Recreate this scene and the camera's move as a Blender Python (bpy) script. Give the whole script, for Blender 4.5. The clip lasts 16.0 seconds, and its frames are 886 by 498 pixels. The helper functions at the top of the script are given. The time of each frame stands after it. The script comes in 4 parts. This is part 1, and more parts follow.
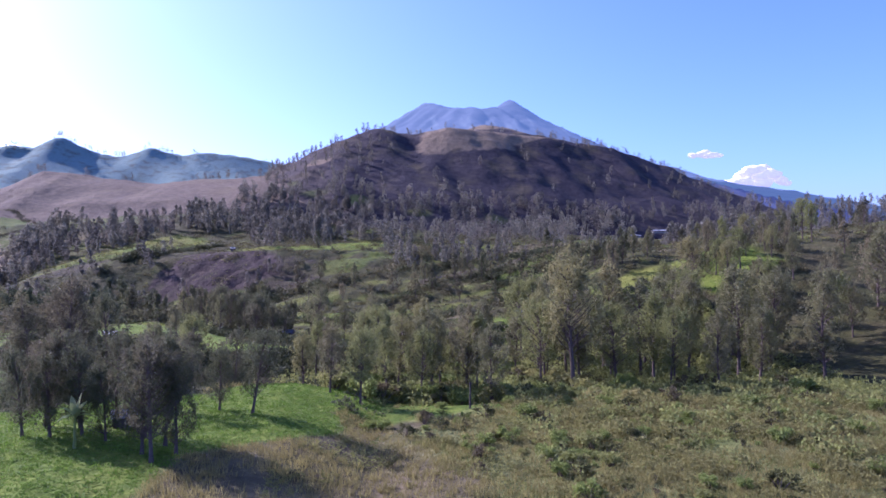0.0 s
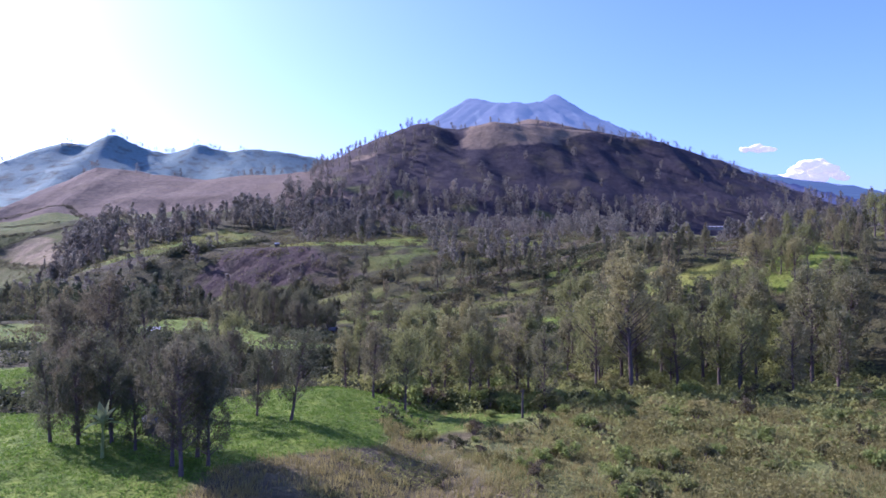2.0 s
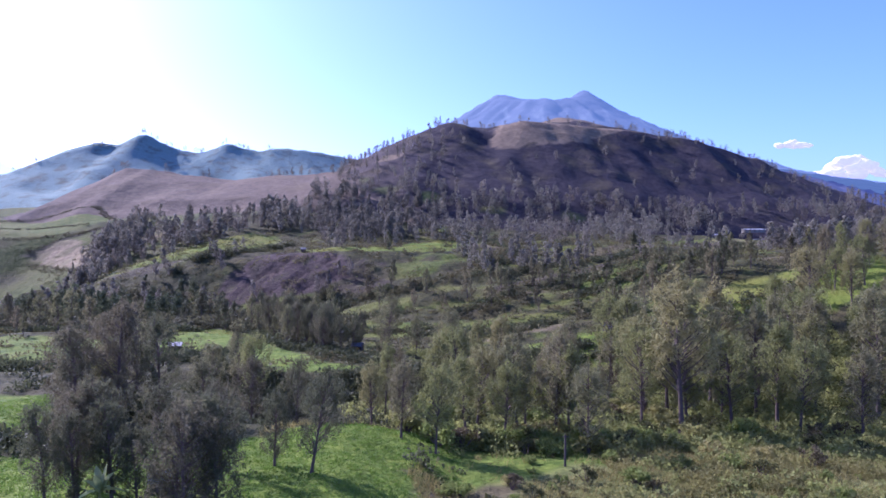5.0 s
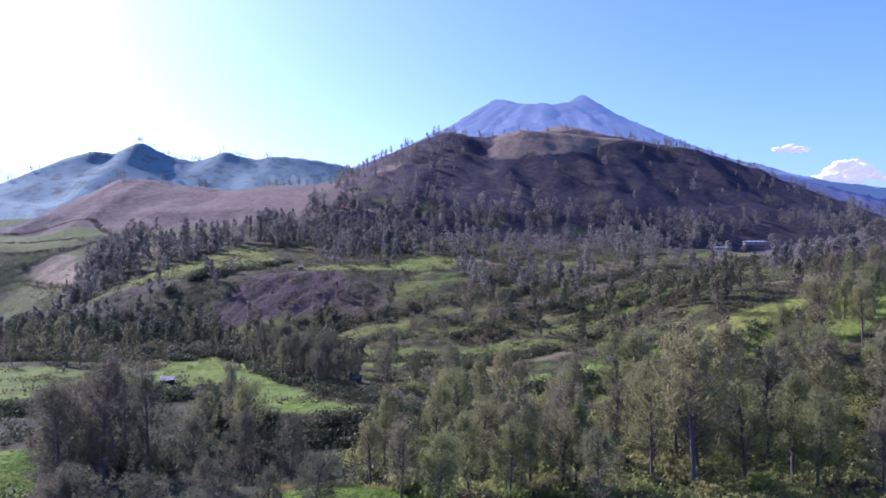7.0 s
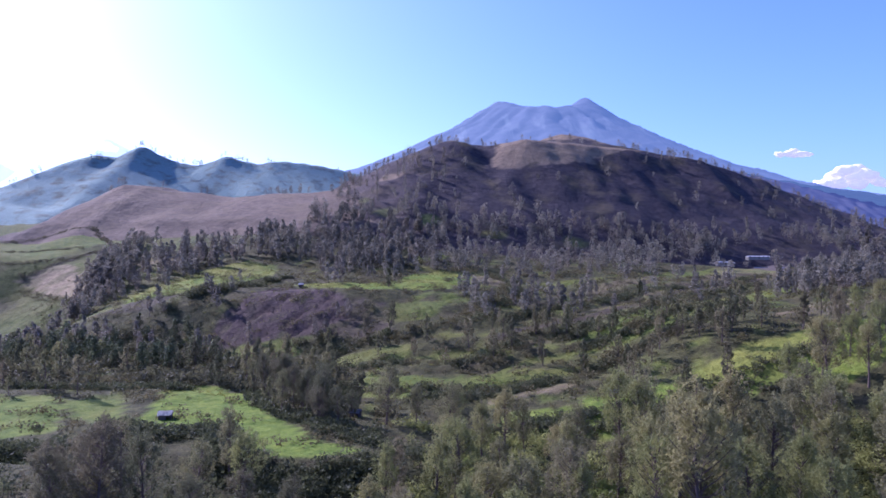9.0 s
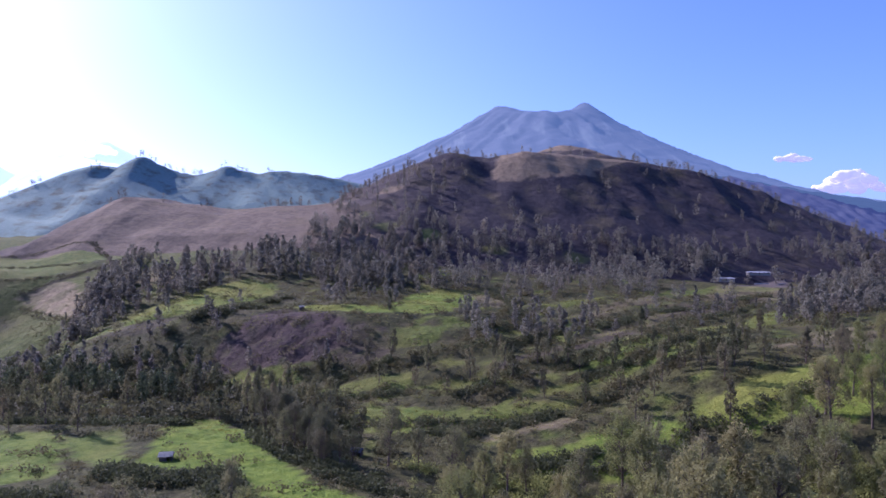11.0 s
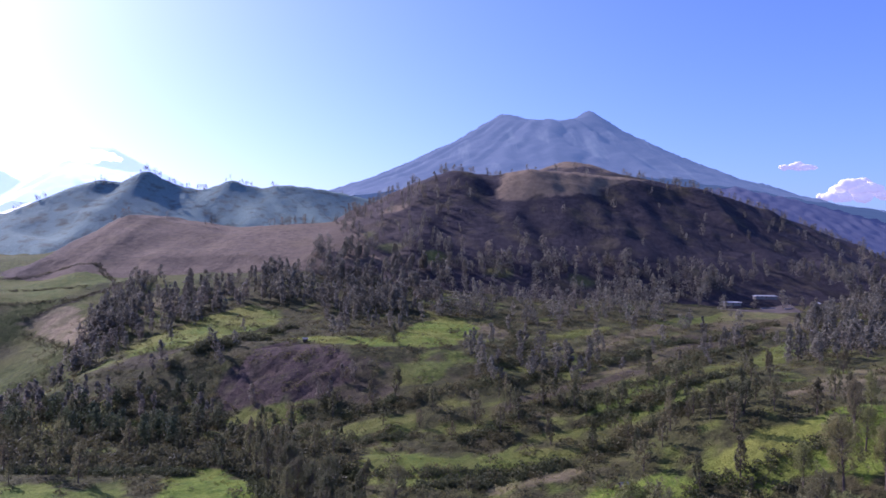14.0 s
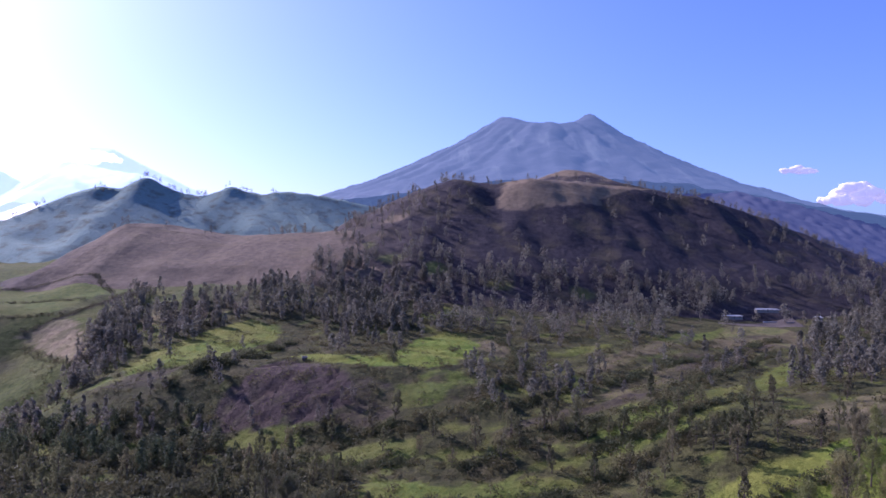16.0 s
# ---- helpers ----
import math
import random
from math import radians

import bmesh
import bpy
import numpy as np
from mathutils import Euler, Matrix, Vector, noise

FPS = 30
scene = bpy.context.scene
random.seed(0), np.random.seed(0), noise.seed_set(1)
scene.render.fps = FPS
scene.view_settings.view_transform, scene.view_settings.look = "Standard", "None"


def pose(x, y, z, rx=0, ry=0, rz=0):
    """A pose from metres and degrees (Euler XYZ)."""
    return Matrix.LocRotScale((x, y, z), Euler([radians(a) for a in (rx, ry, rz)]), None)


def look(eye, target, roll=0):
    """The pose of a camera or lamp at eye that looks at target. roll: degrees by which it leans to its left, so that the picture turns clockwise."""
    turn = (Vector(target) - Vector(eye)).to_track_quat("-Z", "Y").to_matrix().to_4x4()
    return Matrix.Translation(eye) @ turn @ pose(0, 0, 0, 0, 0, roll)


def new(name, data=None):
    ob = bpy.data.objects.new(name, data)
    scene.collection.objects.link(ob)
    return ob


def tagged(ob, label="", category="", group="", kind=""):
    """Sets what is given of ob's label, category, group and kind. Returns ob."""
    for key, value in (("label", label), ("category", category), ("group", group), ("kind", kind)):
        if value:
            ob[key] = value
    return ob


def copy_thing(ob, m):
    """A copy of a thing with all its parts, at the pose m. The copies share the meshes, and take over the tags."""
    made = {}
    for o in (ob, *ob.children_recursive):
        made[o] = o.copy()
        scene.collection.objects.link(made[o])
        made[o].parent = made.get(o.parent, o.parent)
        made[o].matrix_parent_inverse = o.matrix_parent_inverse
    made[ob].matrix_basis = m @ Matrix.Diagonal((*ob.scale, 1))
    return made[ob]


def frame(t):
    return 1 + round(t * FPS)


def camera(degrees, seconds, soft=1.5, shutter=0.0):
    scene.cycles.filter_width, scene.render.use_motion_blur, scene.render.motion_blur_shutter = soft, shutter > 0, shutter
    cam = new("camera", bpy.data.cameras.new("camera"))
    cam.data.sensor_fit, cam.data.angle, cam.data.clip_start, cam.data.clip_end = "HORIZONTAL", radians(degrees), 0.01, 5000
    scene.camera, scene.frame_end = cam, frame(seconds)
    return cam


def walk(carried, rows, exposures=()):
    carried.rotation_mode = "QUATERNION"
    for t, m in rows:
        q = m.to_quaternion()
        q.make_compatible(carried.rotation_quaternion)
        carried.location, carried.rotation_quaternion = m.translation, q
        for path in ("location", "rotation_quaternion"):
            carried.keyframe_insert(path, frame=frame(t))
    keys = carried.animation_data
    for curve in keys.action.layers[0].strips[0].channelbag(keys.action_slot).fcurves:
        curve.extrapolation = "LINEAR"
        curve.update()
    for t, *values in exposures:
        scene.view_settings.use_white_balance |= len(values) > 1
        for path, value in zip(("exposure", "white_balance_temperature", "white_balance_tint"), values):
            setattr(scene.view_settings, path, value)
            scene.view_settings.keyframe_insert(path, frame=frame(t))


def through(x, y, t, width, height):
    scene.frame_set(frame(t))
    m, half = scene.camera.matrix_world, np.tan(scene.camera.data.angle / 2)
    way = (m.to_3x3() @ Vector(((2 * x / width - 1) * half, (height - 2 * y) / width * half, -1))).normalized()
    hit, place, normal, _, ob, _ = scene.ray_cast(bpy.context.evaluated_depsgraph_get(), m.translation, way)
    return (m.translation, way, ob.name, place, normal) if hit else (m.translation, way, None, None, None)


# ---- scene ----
cam = camera(66.9, 16.0, soft=1.6)
PATH = [
    (0, (5.939, -24.690, 29.704), (6.111, -22.698, 29.7046), -0.36),
    (0.5, (5.752, -22.466, 29.815), (5.887, -20.471, 29.8142), -0.18),
    (1, (5.536, -20.130, 29.819), (5.632, -18.132, 29.8183), -0.15),
    (1.5, (5.341, -18.023, 29.757), (5.410, -16.024, 29.7505), -0.20),
    (2, (5.285, -16.227, 29.889), (5.329, -14.227, 29.8779), -0.14),
    (2.5, (5.092, -14.402, 29.892), (5.110, -12.402, 29.8794), -0.07),
    (3, (4.961, -12.719, 29.952), (4.956, -10.719, 29.9335), 0.01),
    (3.5, (4.812, -11.046, 30.087), (4.785, -9.046, 30.0683), 0.08),
    (4, (4.587, -9.702, 31.051), (4.555, -7.702, 31.0341), 0.10),
    (4.2, (4.659, -9.152, 31.942), (4.621, -7.152, 31.9209), 0.15),
    (6.3, (3.386, -1.036, 40.215), (3.354, 0.963, 40.1926), -0.11),
    (6.5, (3.442, -0.797, 41.087), (3.410, 1.203, 41.0697), -0.08),
    (7, (3.474, -0.244, 43.759), (3.443, 1.756, 43.7456), 0.01),
    (7.5, (3.412, 0.286, 46.581), (3.382, 2.286, 46.5678), 0.13),
    (8, (3.312, 0.862, 49.308), (3.282, 2.862, 49.2942), 0.28),
    (8.5, (3.179, 1.515, 51.978), (3.146, 3.514, 51.9616), 0.43),
    (9, (2.985, 2.186, 54.638), (2.951, 4.186, 54.6230), 0.59),
    (11.3, (1.791, 3.248, 67.307), (1.759, 5.248, 67.3015), 0.70),
    (11.5, (1.767, 3.611, 68.028), (1.730, 5.611, 68.0285), 0.70),
    (12, (1.643, 4.233, 70.534), (1.604, 6.232, 70.5358), 0.71),
    (12.5, (1.441, 4.599, 73.291), (1.402, 6.598, 73.2945), 0.73),
    (13, (1.245, 4.888, 75.978), (1.205, 6.887, 75.9836), 0.78),
    (13.5, (1.118, 5.266, 78.757), (1.076, 7.265, 78.7619), 0.83),
    (14, (0.953, 5.746, 81.374), (0.910, 7.745, 81.3797), 0.90),
    (14.5, (0.744, 6.320, 84.189), (0.702, 8.319, 84.1935), 0.97),
    (15, (0.611, 6.948, 86.615), (0.567, 8.947, 86.6201), 1.02),
    (15.5, (0.492, 7.515, 88.987), (0.449, 9.514, 88.9927), 1.07),
    (16, (0.343, 8.015, 91.417), (0.300, 10.014, 91.4240), 1.11),
]
walk(cam, [(t, look(eye, target, roll)) for t, eye, target, roll in PATH], [(0.0, 0.74, 4680, 47), (4.2, 0.82, 4640, 47), (7.0, 0.72, 4590, 48), (9.2, 0.64, 4610, 47), (11.5, 0.36, 4780, 45), (16.0, 0.24, 4820, 48)])


# ---------------------------------------------------------------- landforms
def smooth(a, b, v):
    u = np.clip((v - a) / (b - a), 0.0, 1.0)
    return u * u * (3 - 2 * u)


def bump(x, y, cx, cy, rx, ry, height):
    return height * np.exp(-((x - cx) / rx) ** 2 - ((y - cy) / ry) ** 2)


def wave(x, y, size, seed=0.0):
    """Smooth rolling noise in -1..1 from a few crossed sine trains, about `size` metres long."""
    k = 2 * math.pi / size
    out = np.zeros(np.broadcast(x, y).shape)
    for i in range(6):
        a = seed * 1.7 + i * 2.399
        f = k * (0.7 + 0.23 * i)
        out = out + np.sin(f * (x * math.cos(a) + y * math.sin(a)) + seed * 5.1 + i * 1.9 + 1.3 * np.sin(f * 0.6 * (y * math.cos(a) - x * math.sin(a)) + i)) / (1 + 0.35 * i)
    return out / 3.2


def terrace_step(x, y):
    """0 to 1 across each terrace, from its back to its front edge."""
    lean = np.interp(y, [240, 400], [0.22, 0.6])
    u = (np.maximum(x, 0) * lean - y) / 22.0 + 0.3 * wave(x, y, 90, 4.0) + 0.16 * wave(x, y, 31, 4.5)
    return u - np.floor(u)


NEAR_OLD = [30, 112, 142, 150, 165, 200, 216, 4000]
NEAR_LEFT = [23, 94.7, 112, 122, 165, 200, 216, 4000]
NEAR_RIGHT = [23, 94.7, 122, 130, 146, 188, 216, 4000]


def traced_layout(x, y):
    """Plan to the near fields' layout, fitted to camera view, drawn a little larger."""
    k = smooth(5, 40, x)
    oy = np.interp(y, NEAR_LEFT, NEAR_OLD) * (1 - k) + np.interp(y, NEAR_RIGHT, NEAR_OLD) * k
    return x / (0.875 + 0.125 * smooth(112, 160, y)), oy


def settle(x, y):
    """The near fields' layout, fitted to camera view, to the plan."""
    k = float(smooth(5, 40, 0.9 * x))
    ny = float(np.interp(y, NEAR_OLD, NEAR_LEFT)) * (1 - k) + float(np.interp(y, NEAR_OLD, NEAR_RIGHT)) * k
    return x * (0.875 + 0.125 * float(smooth(112, 160, ny))), ny


SWELLS = [(-250, 440, 75, 80, -12.0), (-118, 342, 24, 22, -4.5), (-36, 394, 42, 30, 3.5), (66, 348, 42, 36, -5.0), (56, 218, 32, 24, 4.0), (-28, 222, 22, 20, -3.0), (262, 590, 62, 50, -5.5)]


def ground_height(x, y):
    # valley floor, a little lower to the right in front of the wood
    z = -1.5 - 4.5 * smooth(90, 165, y) * smooth(-40, 60, x) * (1 - smooth(190, 240, y))
    field = 4.6 * smooth(14, -14, x) * (1 - smooth(110, 126, y))
    left = 6.0 * smooth(-58, -74, x) * (1 - smooth(150, 158, y)) * smooth(40, 80, y)
    z = z + np.maximum(np.maximum(field, left), 1.4 * (1 - smooth(100, 116, y))) + bump(x, y, -48, 62, 22, 22, 2.5)
    z = z - 1.6 * smooth(-60, -40, x) * (1 - smooth(10, 30, x)) * smooth(122, 132, y) * (1 - smooth(156, 164, y))
    z = z + 3.4 * smooth(158, 166, y + 2.5 * wave(x, y, 40, 5.0)) * smooth(20, -15, x) * (1 - smooth(260, 330, y))
    # the step up to the upper meadows
    start = np.interp(x, [-300, -190, -105, -50, 28, 60, 100, 155, 260], [400, 305, 306, 288, 215, 195, 135, 95, 70])
    width = np.interp(x, [-300, -190, -105, -50, 28, 60, 100, 155, 260], [120, 100, 62, 74, 165, 175, 175, 170, 190])
    z = z + 29.5 * smooth(0, 1, (y - start) / width)
    # long rise towards the hills
    slope = np.interp(x, [-700, -300, -130, -60, 60, 240, 600], [0.10, 0.17, 0.21, 0.16, 0.11, 0.07, 0.05])
    rise = np.clip(y - 400, 0, 330)
    z = z + slope * rise
    # flanking shoulder at the far right, low ground at the far left
    z = z + 16 * smooth(110, 320, x) * smooth(20, 200, y) * (1 - smooth(300, 450, y))
    z = z - 6 * smooth(-150, -260, x) * (1 - smooth(330, 430, y)) * smooth(150, 240, y)
    # terrace edges and hollows
    z = z + 0.9 * wave(x, y, 46, 1.0) * smooth(120, 260, y) + 0.35 * wave(x, y, 17, 2.0)
    z = z + 2.0 * wave(x, y, 120, 3.0) * smooth(260, 420, y)
    step = terrace_step(x, y)
    z = z + (1.5 + 0.2 * smooth(-30, 30, x)) * (step - smooth(0.72, 1.0, step)) * smooth(205, 235, y) * (1 - smooth(400, 470, y)) * (1 - np.exp(-((x + 84) / 55) ** 2 - ((y - 348) / 36) ** 2))
    # gullies that cut the bare bank
    bank = np.exp(-((x + 85) / 36) ** 2 - ((y - 349) / 26) ** 2)
    run = (x * 0.74 - y * 0.67) / 15.0 + 0.55 * wave(x, y, 46, 5.5) + 0.2 * wave(x, y, 19, 5.4)
    fork = (x * 0.75 - y * 0.66) / 6.0 + 0.6 * wave(x, y, 21, 5.8)
    z = z - 3.0 * bank * smooth(0.65, 1.0, np.cos(2 * math.pi * run)) * smooth(-0.7, 0.2, wave(x, y, 33, 5.9)) - 0.5 * bank * smooth(0.5, 1.0, np.cos(2 * math.pi * fork)) - 0.25 * bank * wave(x, y, 7, 5.6)
    # hummocks at the far left
    z = z + 5.0 * wave(x, y, 110, 5.7) * smooth(-150, -240, x) * smooth(250, 340, y)
    # swells and dips of the middle ground
    for cx, cy, rx, ry, up in SWELLS:
        z = z + bump(x, y, cx, cy, rx, ry, up)
    # falls away to sea level far off, behind the hills
    return z - 60 * smooth(1200, 3500, np.hypot(x, y))


def hill_height(x, y):
    crest = np.interp(x, [-320, -200, -167, -140, -114, -87, -74, -48, -27, 0, 30, 66, 97, 146, 203, 306, 388, 459, 543, 700, 900],
                      [26, 88, 106, 120, 132, 146, 153, 164, 170, 174, 174, 174, 175, 178, 176, 166, 144, 118, 87, 48, -5])
    foot = 548 + 0.22 * np.clip(x - 60, 0, 600) + 0.2 * np.clip(-40 - x, 0, 300)
    top = foot + 265
    v = (y - foot) / (top - foot)
    face = np.interp(v, [0.0, 0.15, 0.4, 0.65, 0.86, 1.0, 1.3, 2.2], [0.0, 0.1, 0.34, 0.64, 0.93, 1.0, 0.96, 0.0])
    base = ground_height(x, np.minimum(y, 700.0)) - 1.0
    z = base + np.maximum(crest - base, -30) * face + 60 * np.minimum(v, 0)
    # spurs and gullies that run down the face
    g = wave(x + 0.25 * y, y * 0.22, 95, 6.0) + 0.45 * wave(x, y * 0.4, 38, 7.0)
    z = z + 4.4 * g * smooth(0.03, 0.35, v) * (1 - smooth(0.8, 1.0, v)) + 1.2 * wave(x, y, 30, 8.0) * smooth(0.0, 0.2, v)
    # bald knoll on top with a hollow beside it
    z = z + bump(x, y, 92, 775, 50, 52, 9) - bump(x, y, 40, 765, 20, 60, 6) + bump(x, y, -2, 785, 30, 34, 6)
    return z + bump(x, y, 152, 950, 78, 85, 38) + bump(x, y, 440, 985, 120, 60, 16) - bump(x, y, 150, 838, 60, 18, 4)


def spur_height(x, y):
    top = np.interp(x, [-640, -470, -409, -387, -372, -350, -322, -312, -240, -161, -100, 0, 80], [30, 40, 56, 74, 104, 114, 112, 108, 102, 107, 112, 110, 80])
    v = (y - 560) / 150.0
    face = np.interp(v, [0.0, 0.2, 0.6, 1.0, 1.3, 2.0, 3.2], [0.0, 0.14, 0.6, 1.0, 1.06, 1.0, 0.7])
    base = ground_height(x, np.minimum(y, 600.0)) - 1.0
    return base + (top - base) * face + 60 * np.minimum(v, 0) - 14 * smooth(-400, -470, x) + 1.8 * wave(x, y, 80, 9.0) + 0.5 * wave(x, y, 14, 9.5)


def ridge_height(x, y):
    crest = np.interp(x, [-1500, -900, -700, -561, -538, -512, -482, -461, -449, -437, -423, -395, -368, -349, -334, -315, -290, -263, -227, -195, -144, -60, 60, 200],
                      [30, 62, 90, 121, 138, 156, 171, 170, 182, 191, 181, 168, 165, 174, 182, 176, 171, 177, 175, 171, 161, 146, 115, 60])
    soft = np.interp(x, [-1500, -900, -561, -437, -144, 200], [30, 62, 118, 172, 160, 60])
    line = np.interp(x, [-1500, -561, -437, -334, -144, 200], [560, 830, 940, 985, 1030, 1100])
    d = y - line
    near = np.exp(-np.abs(d) / 55.0)
    z = crest * near + soft * (1 - near) - 0.52 * np.abs(d) * np.where(d > 0, 1.0, 1.0 + 0.0006 * d)
    # sharp buttresses that come down from the peaks, with hollows between them
    along = x + 0.75 * d
    g = 0.6 - np.abs(wave(along, d * 0.12, 150, 11.0)) * 1.6 + 0.5 * (0.5 - np.abs(wave(along, d * 0.2, 62, 12.0)) * 1.5)
    return z + 12 * g * smooth(4, -110, d) + 0.5 * wave(x, y, 26, 13.0)


def volcano_height(x, y):
    cx, cy = 440.0, 3480.0
    r = np.hypot(x - cx, (y - cy) * 0.9)
    cone = np.interp(r, [0, 200, 262, 330, 440, 500, 590, 670, 760, 860, 960, 1300, 2000], [728, 728, 730, 708, 640, 608, 560, 520, 474, 428, 384, 270, 130])
    a = np.arctan2(y - cy, x - cx)
    a = a + 0.05 * wave(x, y, 300, 16.0)
    g = np.sin(a * 17 + 2.0 * np.sin(a * 5)) + 0.7 * np.sin(a * 37 + 1.5 * np.sin(a * 9)) + 0.5 * np.sin(a * 71)
    z = cone + 6 * g * smooth(250, 420, r) * (1 - smooth(900, 1600, r))
    z = z + bump(x, y, 652, 3420, 55, 150, 34) + bump(x, y, 645, 3420, 150, 170, 34) + bump(x, y, 245, 3420, 125, 170, 44) - bump(x, y, 430, 3220, 180, 120, 26)
    return z + 4 * wave(x, y, 70, 15.0) + 5 * wave(x, y, 190, 15.5)


def flank_height(x, y):
    crest = np.interp(x, [500, 640, 745, 935, 1125, 1277, 1443, 1900, 2600], [60, 200, 300, 314, 278, 243, 203, 130, 60])
    return crest - 0.45 * np.abs(y - 2300) + 7 * wave(x, y, 50, 17.0)


def land_height(x, y):
    """The highest of ground, hill, spur and ridge."""
    z = np.maximum(ground_height(x, y), hill_height(x, y))
    return np.maximum(np.maximum(z, spur_height(x, y)), ridge_height(x, y))


# ---------------------------------------------------------------- light
SUN_AZIMUTH, SUN_HEIGHT = 56.0, 34.0      # degrees left of north (+y), degrees above the horizon
world = bpy.data.worlds.new("sky")
scene.world = world
world.use_nodes = True
wn = world.node_tree.nodes
sky = wn.new("ShaderNodeTexSky")
sky.sky_type = "NISHITA"
sky.sun_disc = False
sky.sun_elevation = radians(SUN_HEIGHT)
sky.sun_rotation = radians(-SUN_AZIMUTH)
sky.altitude = 1000
sky.air_density, sky.dust_density, sky.ozone_density = 0.92, 3.6, 3.1
wn["Background"].inputs["Strength"].default_value = 0.134
world.node_tree.links.new(sky.outputs["Color"], wn["Background"].inputs["Color"])

sun = new("sun", bpy.data.lights.new("sun", "SUN"))
sun.data.energy, sun.data.angle, sun.data.color = 5.8, radians(0.6), (1.0, 0.86, 0.56)
az, el = radians(SUN_AZIMUTH), radians(SUN_HEIGHT)
SUN_WAY = Vector((-math.sin(az) * math.cos(el), math.cos(az) * math.cos(el), math.sin(el)))
sun.matrix_world = look(SUN_WAY * 100, (0, 0, 0))


# ---------------------------------------------------------------- materials
class Paint:
    """A node material with a few shorthands."""

    def __init__(self, name, rough=0.9):
        self.m = bpy.data.materials.new(name)
        self.m.use_nodes = True
        self.t = self.m.node_tree
        self.b = self.t.nodes["Principled BSDF"]
        self.b.inputs["Roughness"].default_value = rough
        self.b.inputs["Specular IOR Level"].default_value = 0.2

    def add(self, kind, **values):
        n = self.t.nodes.new(kind)
        for k, v in values.items():
            n.inputs[k.replace("_", " ")].default_value = v
        return n

    def link(self, a, b):
        self.t.links.new(a, b)

    def place(self):
        return self.add("ShaderNodeNewGeometry").outputs["Position"]

    def local(self):
        return self.add("ShaderNodeTexCoord").outputs["Object"]

    def noise(self, where, scale, detail=4.0, rough=0.6):
        n = self.add("ShaderNodeTexNoise", Scale=scale, Detail=detail, Roughness=rough)
        self.link(where, n.inputs["Vector"])
        return n.outputs["Fac"]

    def ramp(self, fac, stops):
        n = self.add("ShaderNodeValToRGB")
        e = n.color_ramp.elements
        while len(e) < len(stops):
            e.new(0.5)
        for i, (p, c) in enumerate(stops):
            e[i].position, e[i].color = p, (*c, 1) if len(c) == 3 else c
        self.link(fac, n.inputs["Fac"])
        return n.outputs["Color"]

    def step(self, fac, lo, hi):
        n = self.add("ShaderNodeMapRange", From_Min=lo, From_Max=hi)
        self.link(fac, n.inputs["Value"])
        return n.outputs["Result"]

    def mix(self, fac, a, b, mode="MIX"):
        n = self.t.nodes.new("ShaderNodeMix")
        n.data_type, n.blend_type = "RGBA", mode
        for socket, v in ((n.inputs[0], fac), (n.inputs[6], a), (n.inputs[7], b)):
            if isinstance(v, (int, float)):
                socket.default_value = v
            elif isinstance(v, tuple):
                socket.default_value = (*v, 1)
            else:
                self.link(v, socket)
        return n.outputs[2]

    def colour(self, c):
        if isinstance(c, tuple):
            self.b.inputs["Base Color"].default_value = (*c, 1)
        else:
            self.link(c, self.b.inputs["Base Color"])
        return self

    def relief(self, fac, strength, distance):
        n = self.add("ShaderNodeBump", Strength=strength, Distance=distance)
        self.link(fac, n.inputs["Height"])
        self.link(n.outputs["Normal"], self.b.inputs["Normal"])
        return self


def land_paint(name, scrub_dark, scrub_light, size=0.05):
    """Pasture, scrub, dry grass and bare earth, mixed by the land-cover attribute."""
    p = Paint(name, 0.95)
    p.b.inputs["Specular IOR Level"].default_value = 0.13
    w = p.place()
    big, mid, fine = p.noise(w, size, 5), p.noise(w, size * 6, 5), p.noise(w, 1.3, 4, 0.7)
    att = p.add("ShaderNodeVertexColor")
    att.layer_name = "cover"
    sep = p.add("ShaderNodeSeparateColor")
    p.link(att.outputs["Color"], sep.inputs["Color"])
    scrub = p.mix(p.step(mid, 0.35, 0.65), scrub_dark, scrub_light)
    scrub = p.mix(p.step(big, 0.5, 0.78), scrub, (0.1, 0.082, 0.042))
    lush = p.mix(p.step(mid, 0.3, 0.7), (0.08, 0.13, 0.014), (0.185, 0.232, 0.026))
    lush = p.mix(p.step(big, 0.55, 0.8), lush, (0.225, 0.238, 0.042))
    dry = p.mix(p.step(mid, 0.3, 0.7), (0.22, 0.165, 0.102), (0.37, 0.28, 0.162))
    earth = p.mix(p.step(mid, 0.35, 0.65), (0.045, 0.031, 0.028), (0.092, 0.064, 0.056))
    xyz = p.add("ShaderNodeSeparateXYZ")
    p.link(w, xyz.inputs[0])
    upland = p.mix(p.step(xyz.outputs[1], 195.0, 235.0), (0, 0, 0), p.step(p.noise(w, 0.021, 4), 0.42, 0.62))
    lush = p.mix(upland, lush, (0.185, 0.192, 0.034))
    c = p.mix(sep.outputs[0], scrub, lush)
    c = p.mix(sep.outputs[1], c, dry)
    c = p.mix(sep.outputs[2], c, earth)
    c = p.mix(0.55, c, p.ramp(fine, [(0.25, (0.35, 0.35, 0.35)), (0.6, (1, 1, 1)), (0.8, (1.25, 1.25, 1.2))]), "MULTIPLY")
    lumps = p.add("ShaderNodeMath")
    lumps.operation = "MULTIPLY_ADD"
    p.link(p.noise(w, 0.16, 4, 0.65), lumps.inputs[0])
    lumps.inputs[1].default_value = 3.5
    p.link(fine, lumps.inputs[2])
    p.colour(c).relief(lumps.outputs[0], 0.9, 0.55)
    return p.m


